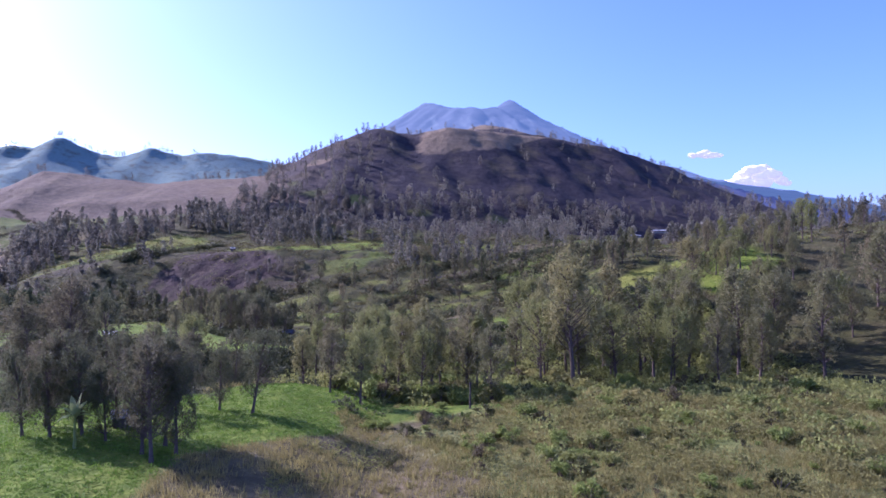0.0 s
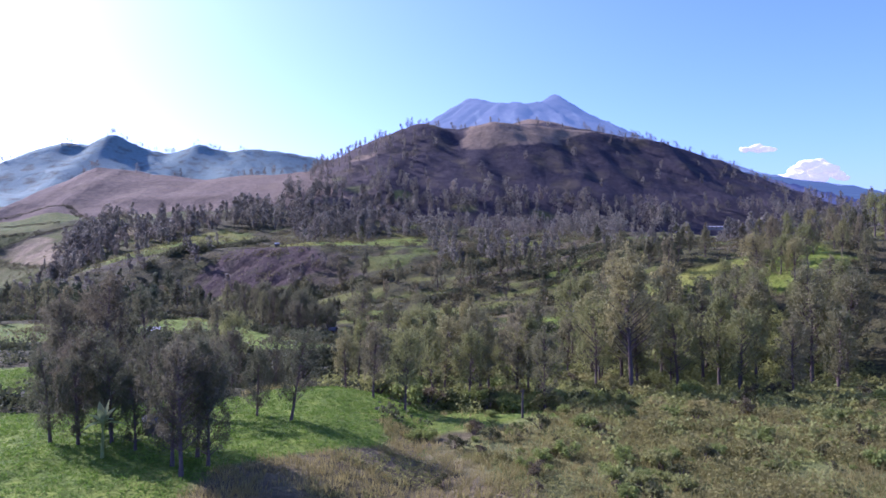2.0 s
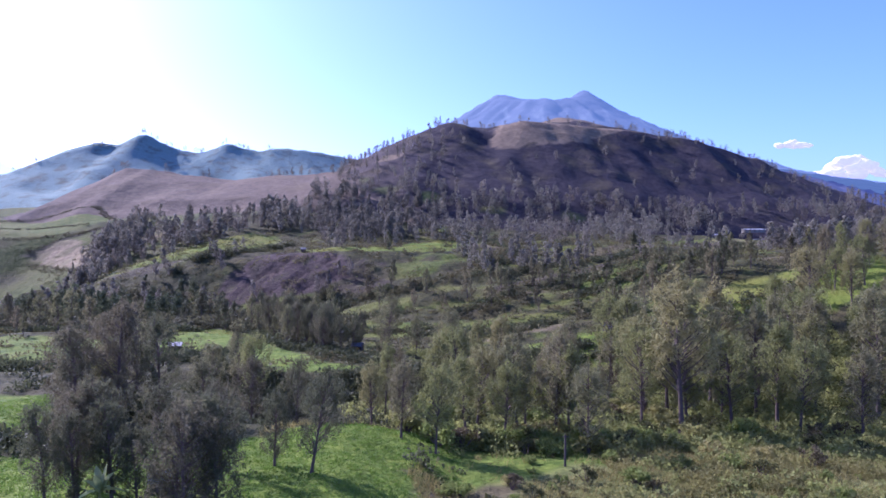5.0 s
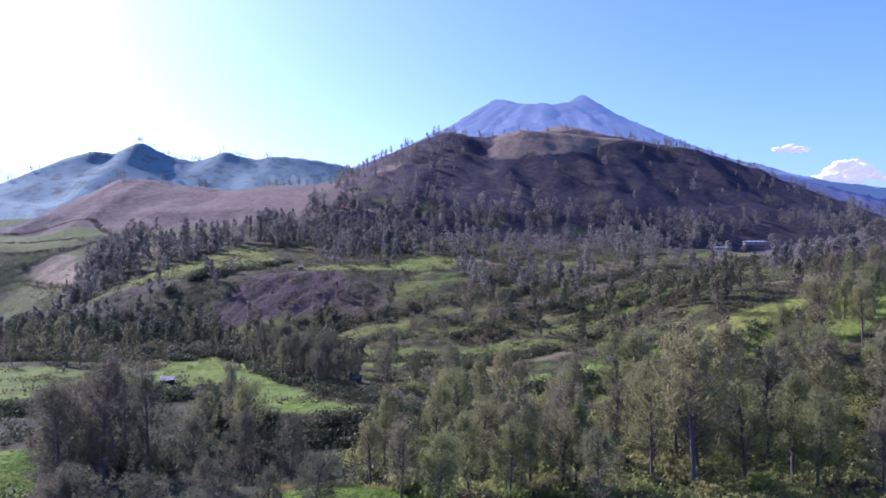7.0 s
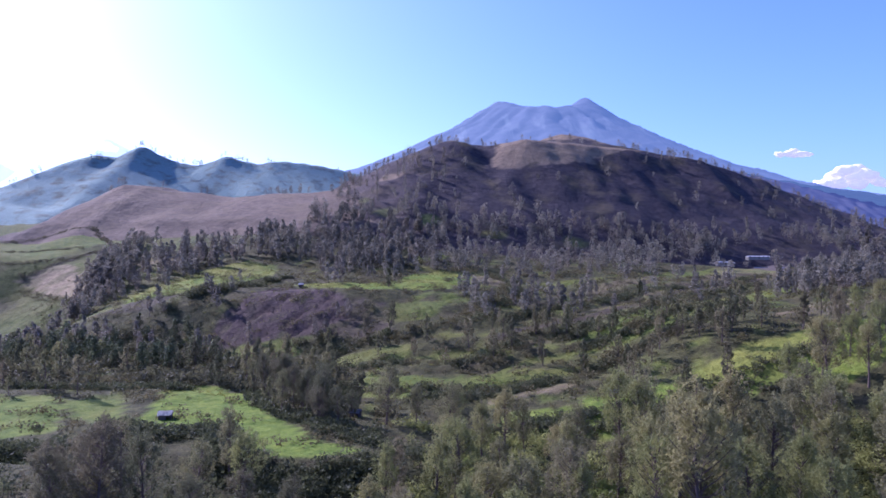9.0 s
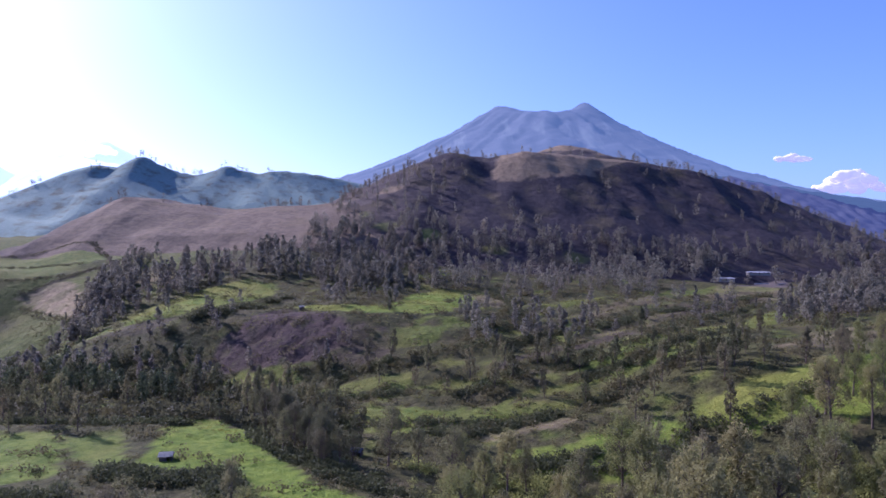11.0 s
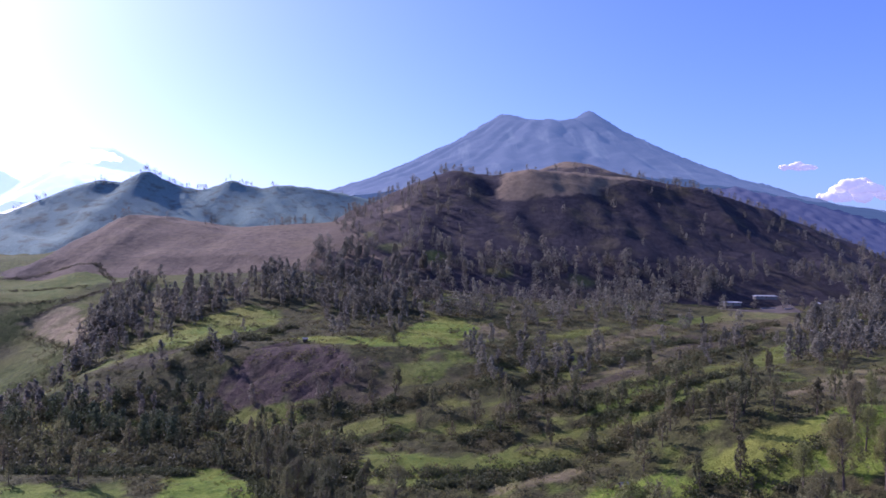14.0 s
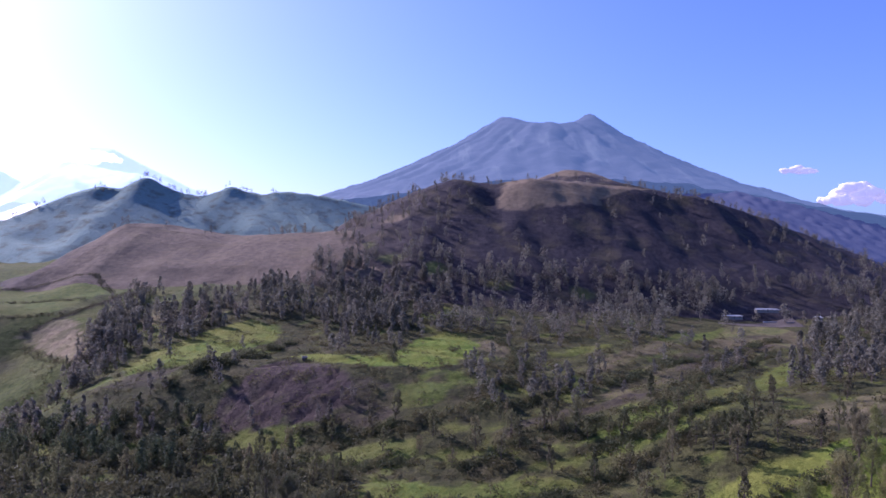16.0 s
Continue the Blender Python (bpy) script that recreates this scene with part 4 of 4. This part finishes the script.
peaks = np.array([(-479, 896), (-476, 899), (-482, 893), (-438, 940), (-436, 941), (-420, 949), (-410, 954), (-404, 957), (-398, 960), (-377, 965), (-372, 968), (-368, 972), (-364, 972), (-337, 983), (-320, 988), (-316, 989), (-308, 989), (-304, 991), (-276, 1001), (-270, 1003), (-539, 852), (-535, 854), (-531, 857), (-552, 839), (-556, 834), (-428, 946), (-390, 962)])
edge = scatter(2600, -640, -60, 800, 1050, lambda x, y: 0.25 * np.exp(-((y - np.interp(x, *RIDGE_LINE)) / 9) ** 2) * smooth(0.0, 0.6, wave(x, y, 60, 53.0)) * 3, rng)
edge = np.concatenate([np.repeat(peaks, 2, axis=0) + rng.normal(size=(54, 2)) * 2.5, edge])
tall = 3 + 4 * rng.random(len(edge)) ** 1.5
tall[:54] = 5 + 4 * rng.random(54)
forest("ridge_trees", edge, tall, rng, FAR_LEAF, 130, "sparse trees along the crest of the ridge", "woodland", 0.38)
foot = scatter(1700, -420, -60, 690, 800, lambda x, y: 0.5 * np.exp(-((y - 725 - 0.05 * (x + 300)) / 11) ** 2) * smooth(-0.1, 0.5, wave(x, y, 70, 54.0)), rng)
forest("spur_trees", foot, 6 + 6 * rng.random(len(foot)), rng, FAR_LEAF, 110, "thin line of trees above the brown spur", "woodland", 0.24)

# ---------------------------------------------------------------- scrub and grass
def scrub_keep(x, y):
    rows = np.maximum(on_banks(x, y, 5), 0.5 * smooth(0.62, 0.72, terrace_step(x, y)) * smooth(0, -40, x))
    rows = rows * smooth(-0.7, 0.0, wave(x, y, 34, 72.0) + 0.5 * wave(x, y, 12, 73.0))
    n = smooth(-0.1, 0.5, wave(x, y, 30, 61.0) + 0.5 * wave(x, y, 11, 62.0))
    ledge = near_line(x, y, [(-190, 262), (-120, 258), (-80, 268)], 20)
    return np.clip(np.maximum(rows, np.maximum(0.55 * n, ledge) * (1 - 0.9 * open_land(x, y))), 0, 1)


spots = scatter(34000, -270, 280, 160, 480, scrub_keep, rng)
clumps_stuff("scrub", spots, 1.0 + 2.4 * rng.random(len(spots)) ** 2, rng, SCRUB_LEAF, 24, "low dark scrub and hedges between the terraces", "scrub")
spots = scatter(4200, -215, -40, 236, 345, lambda x, y: np.clip(smooth(-0.05, 0.45, wave(x, y, 40, 66.0) + 0.6 * wave(x, y, 15, 67.0)) + 0.5 * near_line(x, y, [(-190, 262), (-120, 258), (-80, 268)], 20) * smooth(-0.5, 0.1, wave(x, y, 18, 74.0)), 0, 1) * (1 - open_land(x, y)) * (1 - np.exp(-((x + 84) / 34) ** 2 - ((y - 350) / 24) ** 2)), rng)
clumps_stuff("thicket", spots, 0.8 + 4.6 * rng.random(len(spots)) ** 3, rng, THICKET_LEAF, 60, "dense dark thicket in the hollow below the bank", "thicket", 1.1)
spots = scatter(20000, -75, 225, 204, 480, lambda x, y: on_banks(x, y, 4.2) * smooth(-0.6, 0.1, wave(x, y, 24, 75.0) + 0.4 * wave(x, y, 9, 76.0)), rng)
clumps_stuff("terrace_hedge", spots, 1.0 + 2.6 * rng.random(len(spots)) ** 2, rng, THICKET_LEAF, 60, "dark bushes along the scarps of the terraces", "hedge", 1.0)
spots = scatter(1500, -150, -95, 350, 425, lambda x, y: near_line(x, y, [(-169, 367), (-150, 360), (-136, 376), (-123, 378), (-117, 392), (-102, 417)], 7) * smooth(-0.1, 0.3, wave(x, y, 17, 77.0) + 0.5 * wave(x, y, 7, 78.0)), rng)
clumps_stuff("hedge", spots, 1.2 + 3.0 * rng.random(len(spots)), rng, THICKET_LEAF, 60, "dark rounded hedge above the bare bank", "hedge", 1.1)
HEDGES = [[(-200, 168), (-134, 166), (-109, 166), (-98, 171)], [(-92, 188), (-78, 184), (-62, 186), (-55, 178), (-52, 168), (-42, 160), (-31, 160), (-18, 164)], [(-66, 230), (-50, 208), (-36, 195), (-28, 194)], [(-12, 176), (-20, 182), (-32, 190), (-44, 206)], [(-190, 234), (-150, 236), (-118, 236), (-92, 236)], [(-8, 232), (14, 240), (40, 252)], [(24, 210), (40, 214), (62, 216)]]
spots = scatter(26000, -205, 70, 158, 260, lambda x, y: np.clip(sum(near_line(x, y, h, 4.0) for h in HEDGES), 0, 1) * (0.4 + 0.6 * smooth(-0.5, 0.2, wave(x, y, 13, 69.0))), rng)
clumps_stuff("field_hedge", spots, 1.0 + 2.2 * rng.random(len(spots)) ** 2, rng, THICKET_LEAF, 40, "dark overgrown hedge along the edge of the fields", "hedge", 1.0)


spots = scatter(60000, -215, 215, 226, 475, lambda x, y: np.clip(0.25 + 0.8 * cover_of(x, y)[..., 0], 0, 0.75) * smooth(-0.5, 0.3, wave(x, y, 21, 79.0) + 0.6 * wave(x, y, 8, 80.0)), rng)
clumps_stuff("tussocks", spots, 0.35 + 0.9 * rng.random(len(spots)) ** 2, rng, TUSSOCK, 10, "coarse yellow-green tussocks on the terraces", "grass", 0.7)
spots = scatter(11000, -60, 235, 210, 500, lambda x, y: np.clip(on_banks(x, y, 12) + 0.25, 0, 1) * smooth(0.0, 0.5, wave(x, y, 33, 81.0) + 0.6 * wave(x, y, 13, 82.0)) * (1 - 0.8 * open_land(x, y)), rng)
clumps_stuff("terrace_bushes", spots, 0.8 + 3.4 * rng.random(len(spots)) ** 3, rng, SCRUB_LEAF, 60, "rounded dark bushes scattered over the terraces", "bushes", 1.1)
VALLEY = [[(-333, 492), (-311, 497), (-288, 501)], [(-309, 483), (-297, 491), (-287, 498), (-280, 510), (-272, 528), (-268, 545)], [(-385, 556), (-344, 580), (-312, 584), (-280, 548)], [(-300, 470), (-262, 440), (-233, 419)], [(-360, 520), (-320, 530), (-290, 526)]]
spots = scatter(16000, -390, -225, 410, 590, lambda x, y: np.clip(sum(near_line(x, y, v, 3.5) for v in VALLEY), 0, 1), rng)
clumps_stuff("valley_hedge", spots, 0.6 + 1.4 * rng.random(len(spots)) ** 2, rng, THICKET_LEAF, 24, "thin hedges between the fields of the far valley", "hedge", 0.9)


def gully_keep(x, y):
    bank = np.exp(-((x + 85) / 36) ** 2 - ((y - 349) / 26) ** 2)
    run = (x * 0.74 - y * 0.67) / 15.0 + 0.55 * wave(x, y, 46, 5.5) + 0.2 * wave(x, y, 19, 5.4)
    return smooth(0.2, 0.6, bank) * smooth(0.86, 0.98, np.cos(2 * math.pi * run)) * smooth(-0.7, 0.2, wave(x, y, 33, 5.9))


spots = scatter(6000, -140, -20, 300, 370, gully_keep, rng)
clumps_stuff("gully_scrub", spots, 0.3 + 0.8 * rng.random(len(spots)) ** 2, rng, THICKET_LEAF, 24, "low dark scrub in the gullies of the bare bank", "scrub", 0.8)
RAVINE = [[(-130, 109), (-90, 104), (-64, 98)], [(-92, 187), (-78, 182), (-62, 184), (-56, 174), (-52, 164)], [(-53, 163), (-42, 158), (-31, 158), (-18, 161)], [(-110, 164), (-98, 160), (-86, 156)], [(-66, 134), (-52, 140), (-36, 146)]]
DELL = [(0, 127), (12, 125), (22, 127), (48, 138), (62, 156), (44, 180), (8, 176), (-8, 152)]


def undergrowth_keep(x, y):
    wood_here, cover_here = wood_keep(x, y), cover_of(x, y)
    x, y = traced_layout(x, y)
    ledge = near_line(x, y, [(-190, 160), (-100, 160), (-60, 158), (-20, 160), (0, 158)], 6)
    rim = near_line(x, y, [(2, 132), (12, 128), (18, 131), (35, 138), (60, 140), (120, 136)], 9)
    lush = np.clip(3.3 * (cover_here[..., 0] - 0.62), 0, 1)
    bushy = 0.2 * smooth(26, 46, x) * smooth(70, 90, y) * (1 - smooth(128, 138, y)) * smooth(-0.4, 0.2, wave(x, y, 20, 68.0))
    rim = np.maximum(rim, bushy) * (1 - lush)
    return np.clip(np.maximum(np.maximum(ledge, rim), np.maximum(0.8 * inside(x, y, DELL), 0.5 * wood_here)), 0, 1) * (1 - lush) * smooth(-24, 0, x)


spots = scatter(13500, -135, 5, 92, 192, lambda x, y: np.clip(sum(near_line(x, y, h, 6.0) for h in RAVINE) + 0.16 * smooth(0.0, 0.5, wave(x, y, 17, 83.0)), 0, 1) * (1 - np.clip(3.3 * (cover_of(x, y)[..., 0] - 0.62), 0, 1)), rng)
clumps_stuff("ravine_thicket", spots, 0.9 + 2.8 * rng.random(len(spots)) ** 2, rng, THICKET_LEAF, 56, "dark thicket in the ravine below the yellow field", "thicket", 1.05, 0.85)
edges = scatter(21000, -30, 120, 58, 205, undergrowth_keep, rng)
clumps_stuff("undergrowth", edges, 0.7 + 2.8 * rng.random(len(edges)) ** 2.5, rng, BUSH_LEAF, 56, "bright undergrowth along the edge of the wood", "undergrowth", 1.0, 0.78)

spots = scatter(3900, 14, 102, 50, 116, lambda x, y: smooth(14, 40, x) * (1 - np.clip(3.3 * (cover_of(x, y)[..., 0] - 0.62), 0, 1)) * smooth(-0.3, 0.4, wave(x, y, 19, 70.0) + 0.4 * wave(x, y, 8, 71.0)), rng)
clumps_stuff("rough_bushes", spots, 0.5 + 2.3 * rng.random(len(spots)) ** 2.5, rng, ROUGH_LEAF, 110, "olive and brownish bushes covering the rough ground", "bushes", 0.9, 0.55)

# shrubs one can tell apart on the rough ground in front of the wood
rough = scatter(900, -6, 100, 46, 122, lambda x, y: (1 - np.clip(3.3 * (cover_of(x, y)[..., 0] - 0.62), 0, 1)) * smooth(-8, 26, x + 0.35 * (y - 78)) * (0.25 + 0.75 * smooth(-0.2, 0.4, wave(x, y, 28, 63.0))), rng, 2.0)[:285]
for x, y in rough:
    plant(SHRUBS, x, y, 0.9 + 2.2 * rng.random() ** 2, rng, "rounded green shrub on the rough grass", "rough ground shrubs")
for x, y, s in ((5.4, 112.4, 2.6), (8.0, 113.4, 3.2), (10.8, 114.9, 2.8), (13.9, 116.4, 3.4), (17.0, 116.4, 3.0), (19.9, 118.4, 2.8), (28.9, 117.9, 3.2), (33.3, 118.4, 2.6), (36.0, 116.4, 3.0), (45.5, 119.9, 2.8), (30.6, 91.4, 2.4), (22.8, 79.4, 1.6), (47.9, 108.9, 2.6), (54.6, 103.9, 2.4), (61.5, 100.9, 2.6)):
    plant(SHRUBS, x, y, 1.3 * s, rng, "dense green shrub at the field edge", "rough ground shrubs")

dell = scatter(700, -10, 100, 106, 175, lambda x, y: np.clip(0.8 * inside(*traced_layout(x, y), DELL) + near_line(x, y, [(30, 118), (60, 121), (100, 118)], 7), 0, 1), rng, 4.2)[:85]
for x, y in dell:
    plant(SHRUBS, x, y, 2.6 + 2.6 * rng.random(), rng, "dense light green bush at the edge of the wood", "wood edge shrubs")

spots = scatter(34000, -28, 102, 34, 124, lambda x, y: smooth(-0.5, 0.3, wave(x, y, 18, 64.0) + 0.6 * cover_of(x, y)[..., 1]) * (1 - np.clip(3.3 * (cover_of(x, y)[..., 0] - 0.62), 0, 1)), rng)
grass_stuff("dry_grass", spots, 0.4 + 0.9 * rng.random(len(spots)), rng, DRY_GRASS, 6, 0.045, "tall dry brown grass on the rough ground")
spots = scatter(21000, -8, 102, 34, 124, lambda x, y: smooth(-0.1, 0.5, wave(x, y, 22, 65.0)) * (1 - np.clip(3.3 * (cover_of(x, y)[..., 0] - 0.62), 0, 1)), rng)
clumps_stuff("weeds", spots, 0.35 + 0.9 * rng.random(len(spots)) ** 1.5, rng, ROUGH_LEAF, 14, "leafy green weeds among the dry grass", "weeds", 0.75, 0.8)
spots = scatter(24000, -82, 5, 34, 128, lambda x, y: cover_of(x, y)[..., 0], rng)
clumps_stuff("crop", spots, 0.25 + 0.6 * rng.random(len(spots)), rng, CROP_LEAF, 8, "leafy green crop covering the near field", "crop", 0.5)


# ---------------------------------------------------------------- buildings and small things
def box(x0, x1, y0, y1, z0, z1, bevel=0.0):
    bm = bmesh.new()
    bmesh.ops.create_cube(bm, size=1.0, matrix=Matrix.Translation(((x0 + x1) / 2, (y0 + y1) / 2, (z0 + z1) / 2)) @ Matrix.Diagonal((x1 - x0, y1 - y0, z1 - z0, 1)))
    if bevel:
        bmesh.ops.bevel(bm, geom=bm.edges[:], offset=bevel, segments=1, affect="EDGES")
    return bm


def solid(name, bm, material, parent, label="", m=None):
    me = bpy.data.meshes.new(name)
    if m is not None:
        bm.transform(m)
    bm.to_mesh(me)
    bm.free()
    me.materials.append(material)
    return part(name, me, parent, label)


def corrugated(length, run, waves, depth=0.04, thick=0.02):
    """A sheet of wavy roofing, along x, `run` deep in y."""
    bm = bmesh.new()
    n = waves * 4
    rows = []
    for j in (0, 1):
        rows.append([bm.verts.new((-length / 2 + length * i / n, run * j, depth * math.sin(i * math.pi / 2))) for i in range(n + 1)])
    for i in range(n):
        bm.faces.new((rows[0][i], rows[0][i + 1], rows[1][i + 1], rows[1][i]))
    bmesh.ops.solidify(bm, geom=bm.faces[:], thickness=thick)
    return bm


def make_hut(name, length, depth, eaves, ridge_up, roof_paint, label, category="hut"):
    root = tagged(new(name), label, category)
    hx, hy = length / 2, depth / 2
    for sx in (-1, 1):
        for sy in (-1, 1):
            solid("post", box(sx * hx - 0.08, sx * hx + 0.08, sy * hy - 0.08, sy * hy + 0.08, -0.3, eaves, 0.01), POST, root)
    solid("back_wall", box(-hx + 0.08, hx - 0.08, hy - 0.03, hy + 0.03, -0.2, eaves - 0.02), BOARD, root)
    for s in (-1, 1):
        solid("side_wall", box(s * hx - 0.03, s * hx + 0.03, -hy + 0.08, hy - 0.08, -0.2, eaves - 0.02), BOARD, root)
    solid("front_wall", box(-hx + 0.08, hx * 0.2, -hy - 0.03, -hy + 0.03, -0.2, eaves - 0.02), BOARD, root)
    solid("ridge_beam", box(-hx - 0.3, hx + 0.3, -0.06, 0.06, eaves + ridge_up - 0.14, eaves + ridge_up - 0.03), POST, root)
    run = math.hypot(hy + 0.45, ridge_up * (hy + 0.45) / hy)
    pitch = math.atan2(ridge_up, hy)
    for s in (-1, 1):
        m = Matrix.Translation((0, 0, eaves + ridge_up)) @ Matrix.Rotation(math.pi if s > 0 else 0, 4, "Z") @ Matrix.Rotation(-pitch, 4, "X")
        solid("roof_sheet", corrugated(length + 0.8, run, max(8, int(length * 4))), roof_paint, root, "", m)
    return root


def set_down(ob, x, y, turn, sink=0.0):
    z = float(land_height(np.array(float(x)), np.array(float(y))))
    ob.matrix_basis = Matrix.Translation((x, y, z - sink)) @ Matrix.Rotation(radians(turn), 4, "Z")
    return ob


set_down(make_hut("farm_hut", 3.4, 2.6, 1.7, 0.8, ROOF, "small farm hut with a pale sheet roof in the yellow field"), -82.7, 200.5, 12)
set_down(make_hut("farm_hut", 3.0, 2.4, 1.8, 0.8, ROOF, "small hut with a pale roof beside the dark trees"), -28, 215, -15)
set_down(make_hut("farm_hut", 2.2, 1.8, 1.7, 0.6, ROOF, "tiny grey shelter on the green terrace"), 57, 228, 20)
set_down(make_hut("field_shelter", 2.8, 2.2, 1.9, 0.8, ROOF, "small shelter with a bluish roof under the field trees"), *settle(-36.8, 91.5), 25)


def make_lodge(name, length, depth, high, label):
    """A long low building with a hipped pale roof, doors and windows."""
    root = tagged(new(name), label, "building")
    hx, hy = length / 2, depth / 2
    for x0, x1, y0, y1 in ((-hx, hx, -hy, -hy + 0.2), (-hx, hx, hy - 0.2, hy), (-hx, -hx + 0.2, -hy + 0.2, hy - 0.2), (hx - 0.2, hx, -hy + 0.2, hy - 0.2)):
        solid("wall", box(x0, x1, y0, y1, -1.0, high), WALL, root)
    bm = bmesh.new()
    o = 0.8
    low = [bm.verts.new(p) for p in ((-hx - o, -hy - o, high), (hx + o, -hy - o, high), (hx + o, hy + o, high), (-hx - o, hy + o, high))]
    top = [bm.verts.new((-hx + hy * 0.9, 0, high + hy * 0.45)), bm.verts.new((hx - hy * 0.9, 0, high + hy * 0.45))]
    for f in ((low[0], low[1], top[1], top[0]), (low[2], low[3], top[0], top[1]), (low[1], low[2], top[1]), (low[3], low[0], top[0]), tuple(reversed(low))):
        bm.faces.new(f)
    solid("roof", bm, WHITE_ROOF, root)
    n = int(length // 4)
    for i in range(n):
        x = -hx + (i + 0.5) * length / n
        if i == n // 2:
            solid("door", box(x - 0.5, x + 0.5, -hy - 0.04, -hy + 0.02, 0, 2.1), BOARD, root)
        else:
            w = solid("window", box(x - 0.7, x + 0.7, -hy - 0.05, -hy + 0.02, 0.9, 2.1), WALL, root)
            solid("pane", box(x - 0.6, x + 0.6, -hy - 0.06, -hy - 0.052, 1.0, 2.0), GLASS, w)
    return root


set_down(make_lodge("lodge", 15, 4, 1.9, "long low building with a white roof beside the yard"), 236, 584, 8)
set_down(make_lodge("lodge", 20, 4, 1.6, "low white-roofed building at the back of the yard"), 271, 599, 5)
set_down(make_lodge("house", 5, 4, 2.4, "small white-roofed house among the trees"), 308, 584, -10)
set_down(make_hut("farm_hut", 2.4, 2.0, 1.6, 0.6, WHITE_ROOF, "tiny pale hut on the rim of the bare bank"), -83.5, 380, 15)
set_down(make_hut("farm_hut", 3.0, 2.4, 1.7, 0.7, WHITE_ROOF, "pale-roofed hut among the trees of the slope"), 236, 452, -20)
for wx, wl in ((264, 13), (281, 8)):
    low = tagged(new("garden_wall"), "low white wall along the front of the yard", "wall")
    solid("wall", box(-wl / 2, wl / 2, -0.15, 0.15, -1.0, 0.8, 0.02), WHITE_ROOF, low)
    solid("coping", box(-wl / 2 - 0.05, wl / 2 + 0.05, -0.22, 0.22, 0.8, 0.92, 0.02), WHITE_ROOF, low)
    set_down(low, wx, 577, 8)

# gravel yard with its retaining wall
gx, gy = np.meshgrid(np.linspace(212, 288, 24), np.linspace(550, 573, 18))
lift = np.stack([gx, gy + 0.4 * (gx - 250), 0 * gx], -1)
lift[..., 2] = land_height(lift[..., 0], lift[..., 1]) + 0.25
i = (np.arange(17)[:, None] * 24 + np.arange(23)[None]).ravel()
yard = new("yard", mesh_of("yard", lift.reshape(-1, 3), np.stack([i, i + 1, i + 25, i + 24], -1), TAR, True))
tagged(yard, "grey-brown gravel yard in front of the buildings", "yard", kind="structure")

# post standing alone in the yellow grass
post = tagged(new("field_post"), "weathered wooden post standing in the yellow grass", "post")
v, f = tube([(0, 0, -0.5), (0.03, 0, 2.5), (0.08, 0.02, 5.0)], [0.2, 0.18, 0.14], 8)
part("pole", mesh_of("pole", v, f, POST, True), post)
solid("crossbar", box(-0.5, 0.6, -0.05, 0.05, 4.6, 4.72, 0.01), POST, post)
set_down(post, 21.6, 100, 10)

# banana plant among the field trees
banana = tagged(new("banana_plant"), "banana plant with long pale green leaves", "banana plant")
v, f = tube([(0, 0, -0.3), (0.05, 0, 1.5), (0.1, 0.05, 3.6)], [0.22, 0.17, 0.1], 8)
part("stem", mesh_of("stem", v, f, BANANA, True), banana)
for k in range(9):
    a, up = k * 2.4, 1.0 - 0.06 * k
    way = np.array((math.cos(a), math.sin(a), 0))
    side = np.array((-math.sin(a), math.cos(a), 0))
    verts = []
    for j in range(7):
        t = j / 6
        c = np.array((0.1, 0.05, 3.2)) + way * (0.5 + 0.16 * k) * (0.5 * t + t * t) + np.array((0, 0, up * 2.9 * t - (0.3 + 0.18 * k) * t * t))
        w = 0.42 * math.sin(math.pi * min(1, 0.08 + 0.9 * t)) + 0.02
        verts += [c - side * w + way * 0.2 * w, c - way * 0.05, c + side * w + way * 0.2 * w]
    faces = [q for j in range(6) for q in ((3 * j, 3 * j + 1, 3 * j + 4, 3 * j + 3), (3 * j + 1, 3 * j + 2, 3 * j + 5, 3 * j + 4))]
    part("leaf", mesh_of("leaf", verts, faces, BANANA, True), banana)
set_down(banana, *settle(-38.5, 77.5), 0)
banana.scale = (1.05, 1.05, 1.2)


# ---------------------------------------------------------------- clouds
def make_cloud(seed, x, y, z, puffs, wide, high, size, paint, label):
    rng = np.random.default_rng(seed)
    bm = bmesh.new()
    for i in range(puffs):
        u = rng.random() * 2 - 1
        r = size * (0.5 + 0.6 * rng.random()) * (1.1 - 0.6 * abs(u))
        bmesh.ops.create_icosphere(bm, subdivisions=3, radius=r, matrix=Matrix.Translation((x + u * wide, y + rng.normal() * 20, z + high * rng.random() * (1 - abs(u)))) @ Matrix.Diagonal((1.4, 1, 0.65, 1)))
    for vert in bm.verts:
        vert.co += vert.normal * 0.3 * size * noise.noise(vert.co * (1.6 / size)) + vert.normal * 0.12 * size * noise.noise(vert.co * (4.0 / size))
    me = bpy.data.meshes.new("backdrop_cloud")
    bm.to_mesh(me)
    bm.free()
    me.materials.append(paint)
    me.polygons.foreach_set("use_smooth", np.full(len(me.polygons), True))
    return tagged(new("backdrop_cloud", me), label, "cloud", kind="structure")


make_cloud(1, 2045, 4100, 618, 18, 105, 12, 30, CLOUD, "small flat white cloud low over the horizon")
make_cloud(2, 2400, 4100, 442, 34, 190, 105, 52, CLOUD, "pinkish heaped cloud behind the slope")
make_cloud(3, -1975, 3560, 545, 34, 170, 40, 38, BRIGHT_CLOUD, "glowing white cloud below the far summit")

for ob in NEAR + WOOD + MID + SHRUBS:
    for c in list(ob.children):
        bpy.data.objects.remove(c)
    bpy.data.objects.remove(ob)
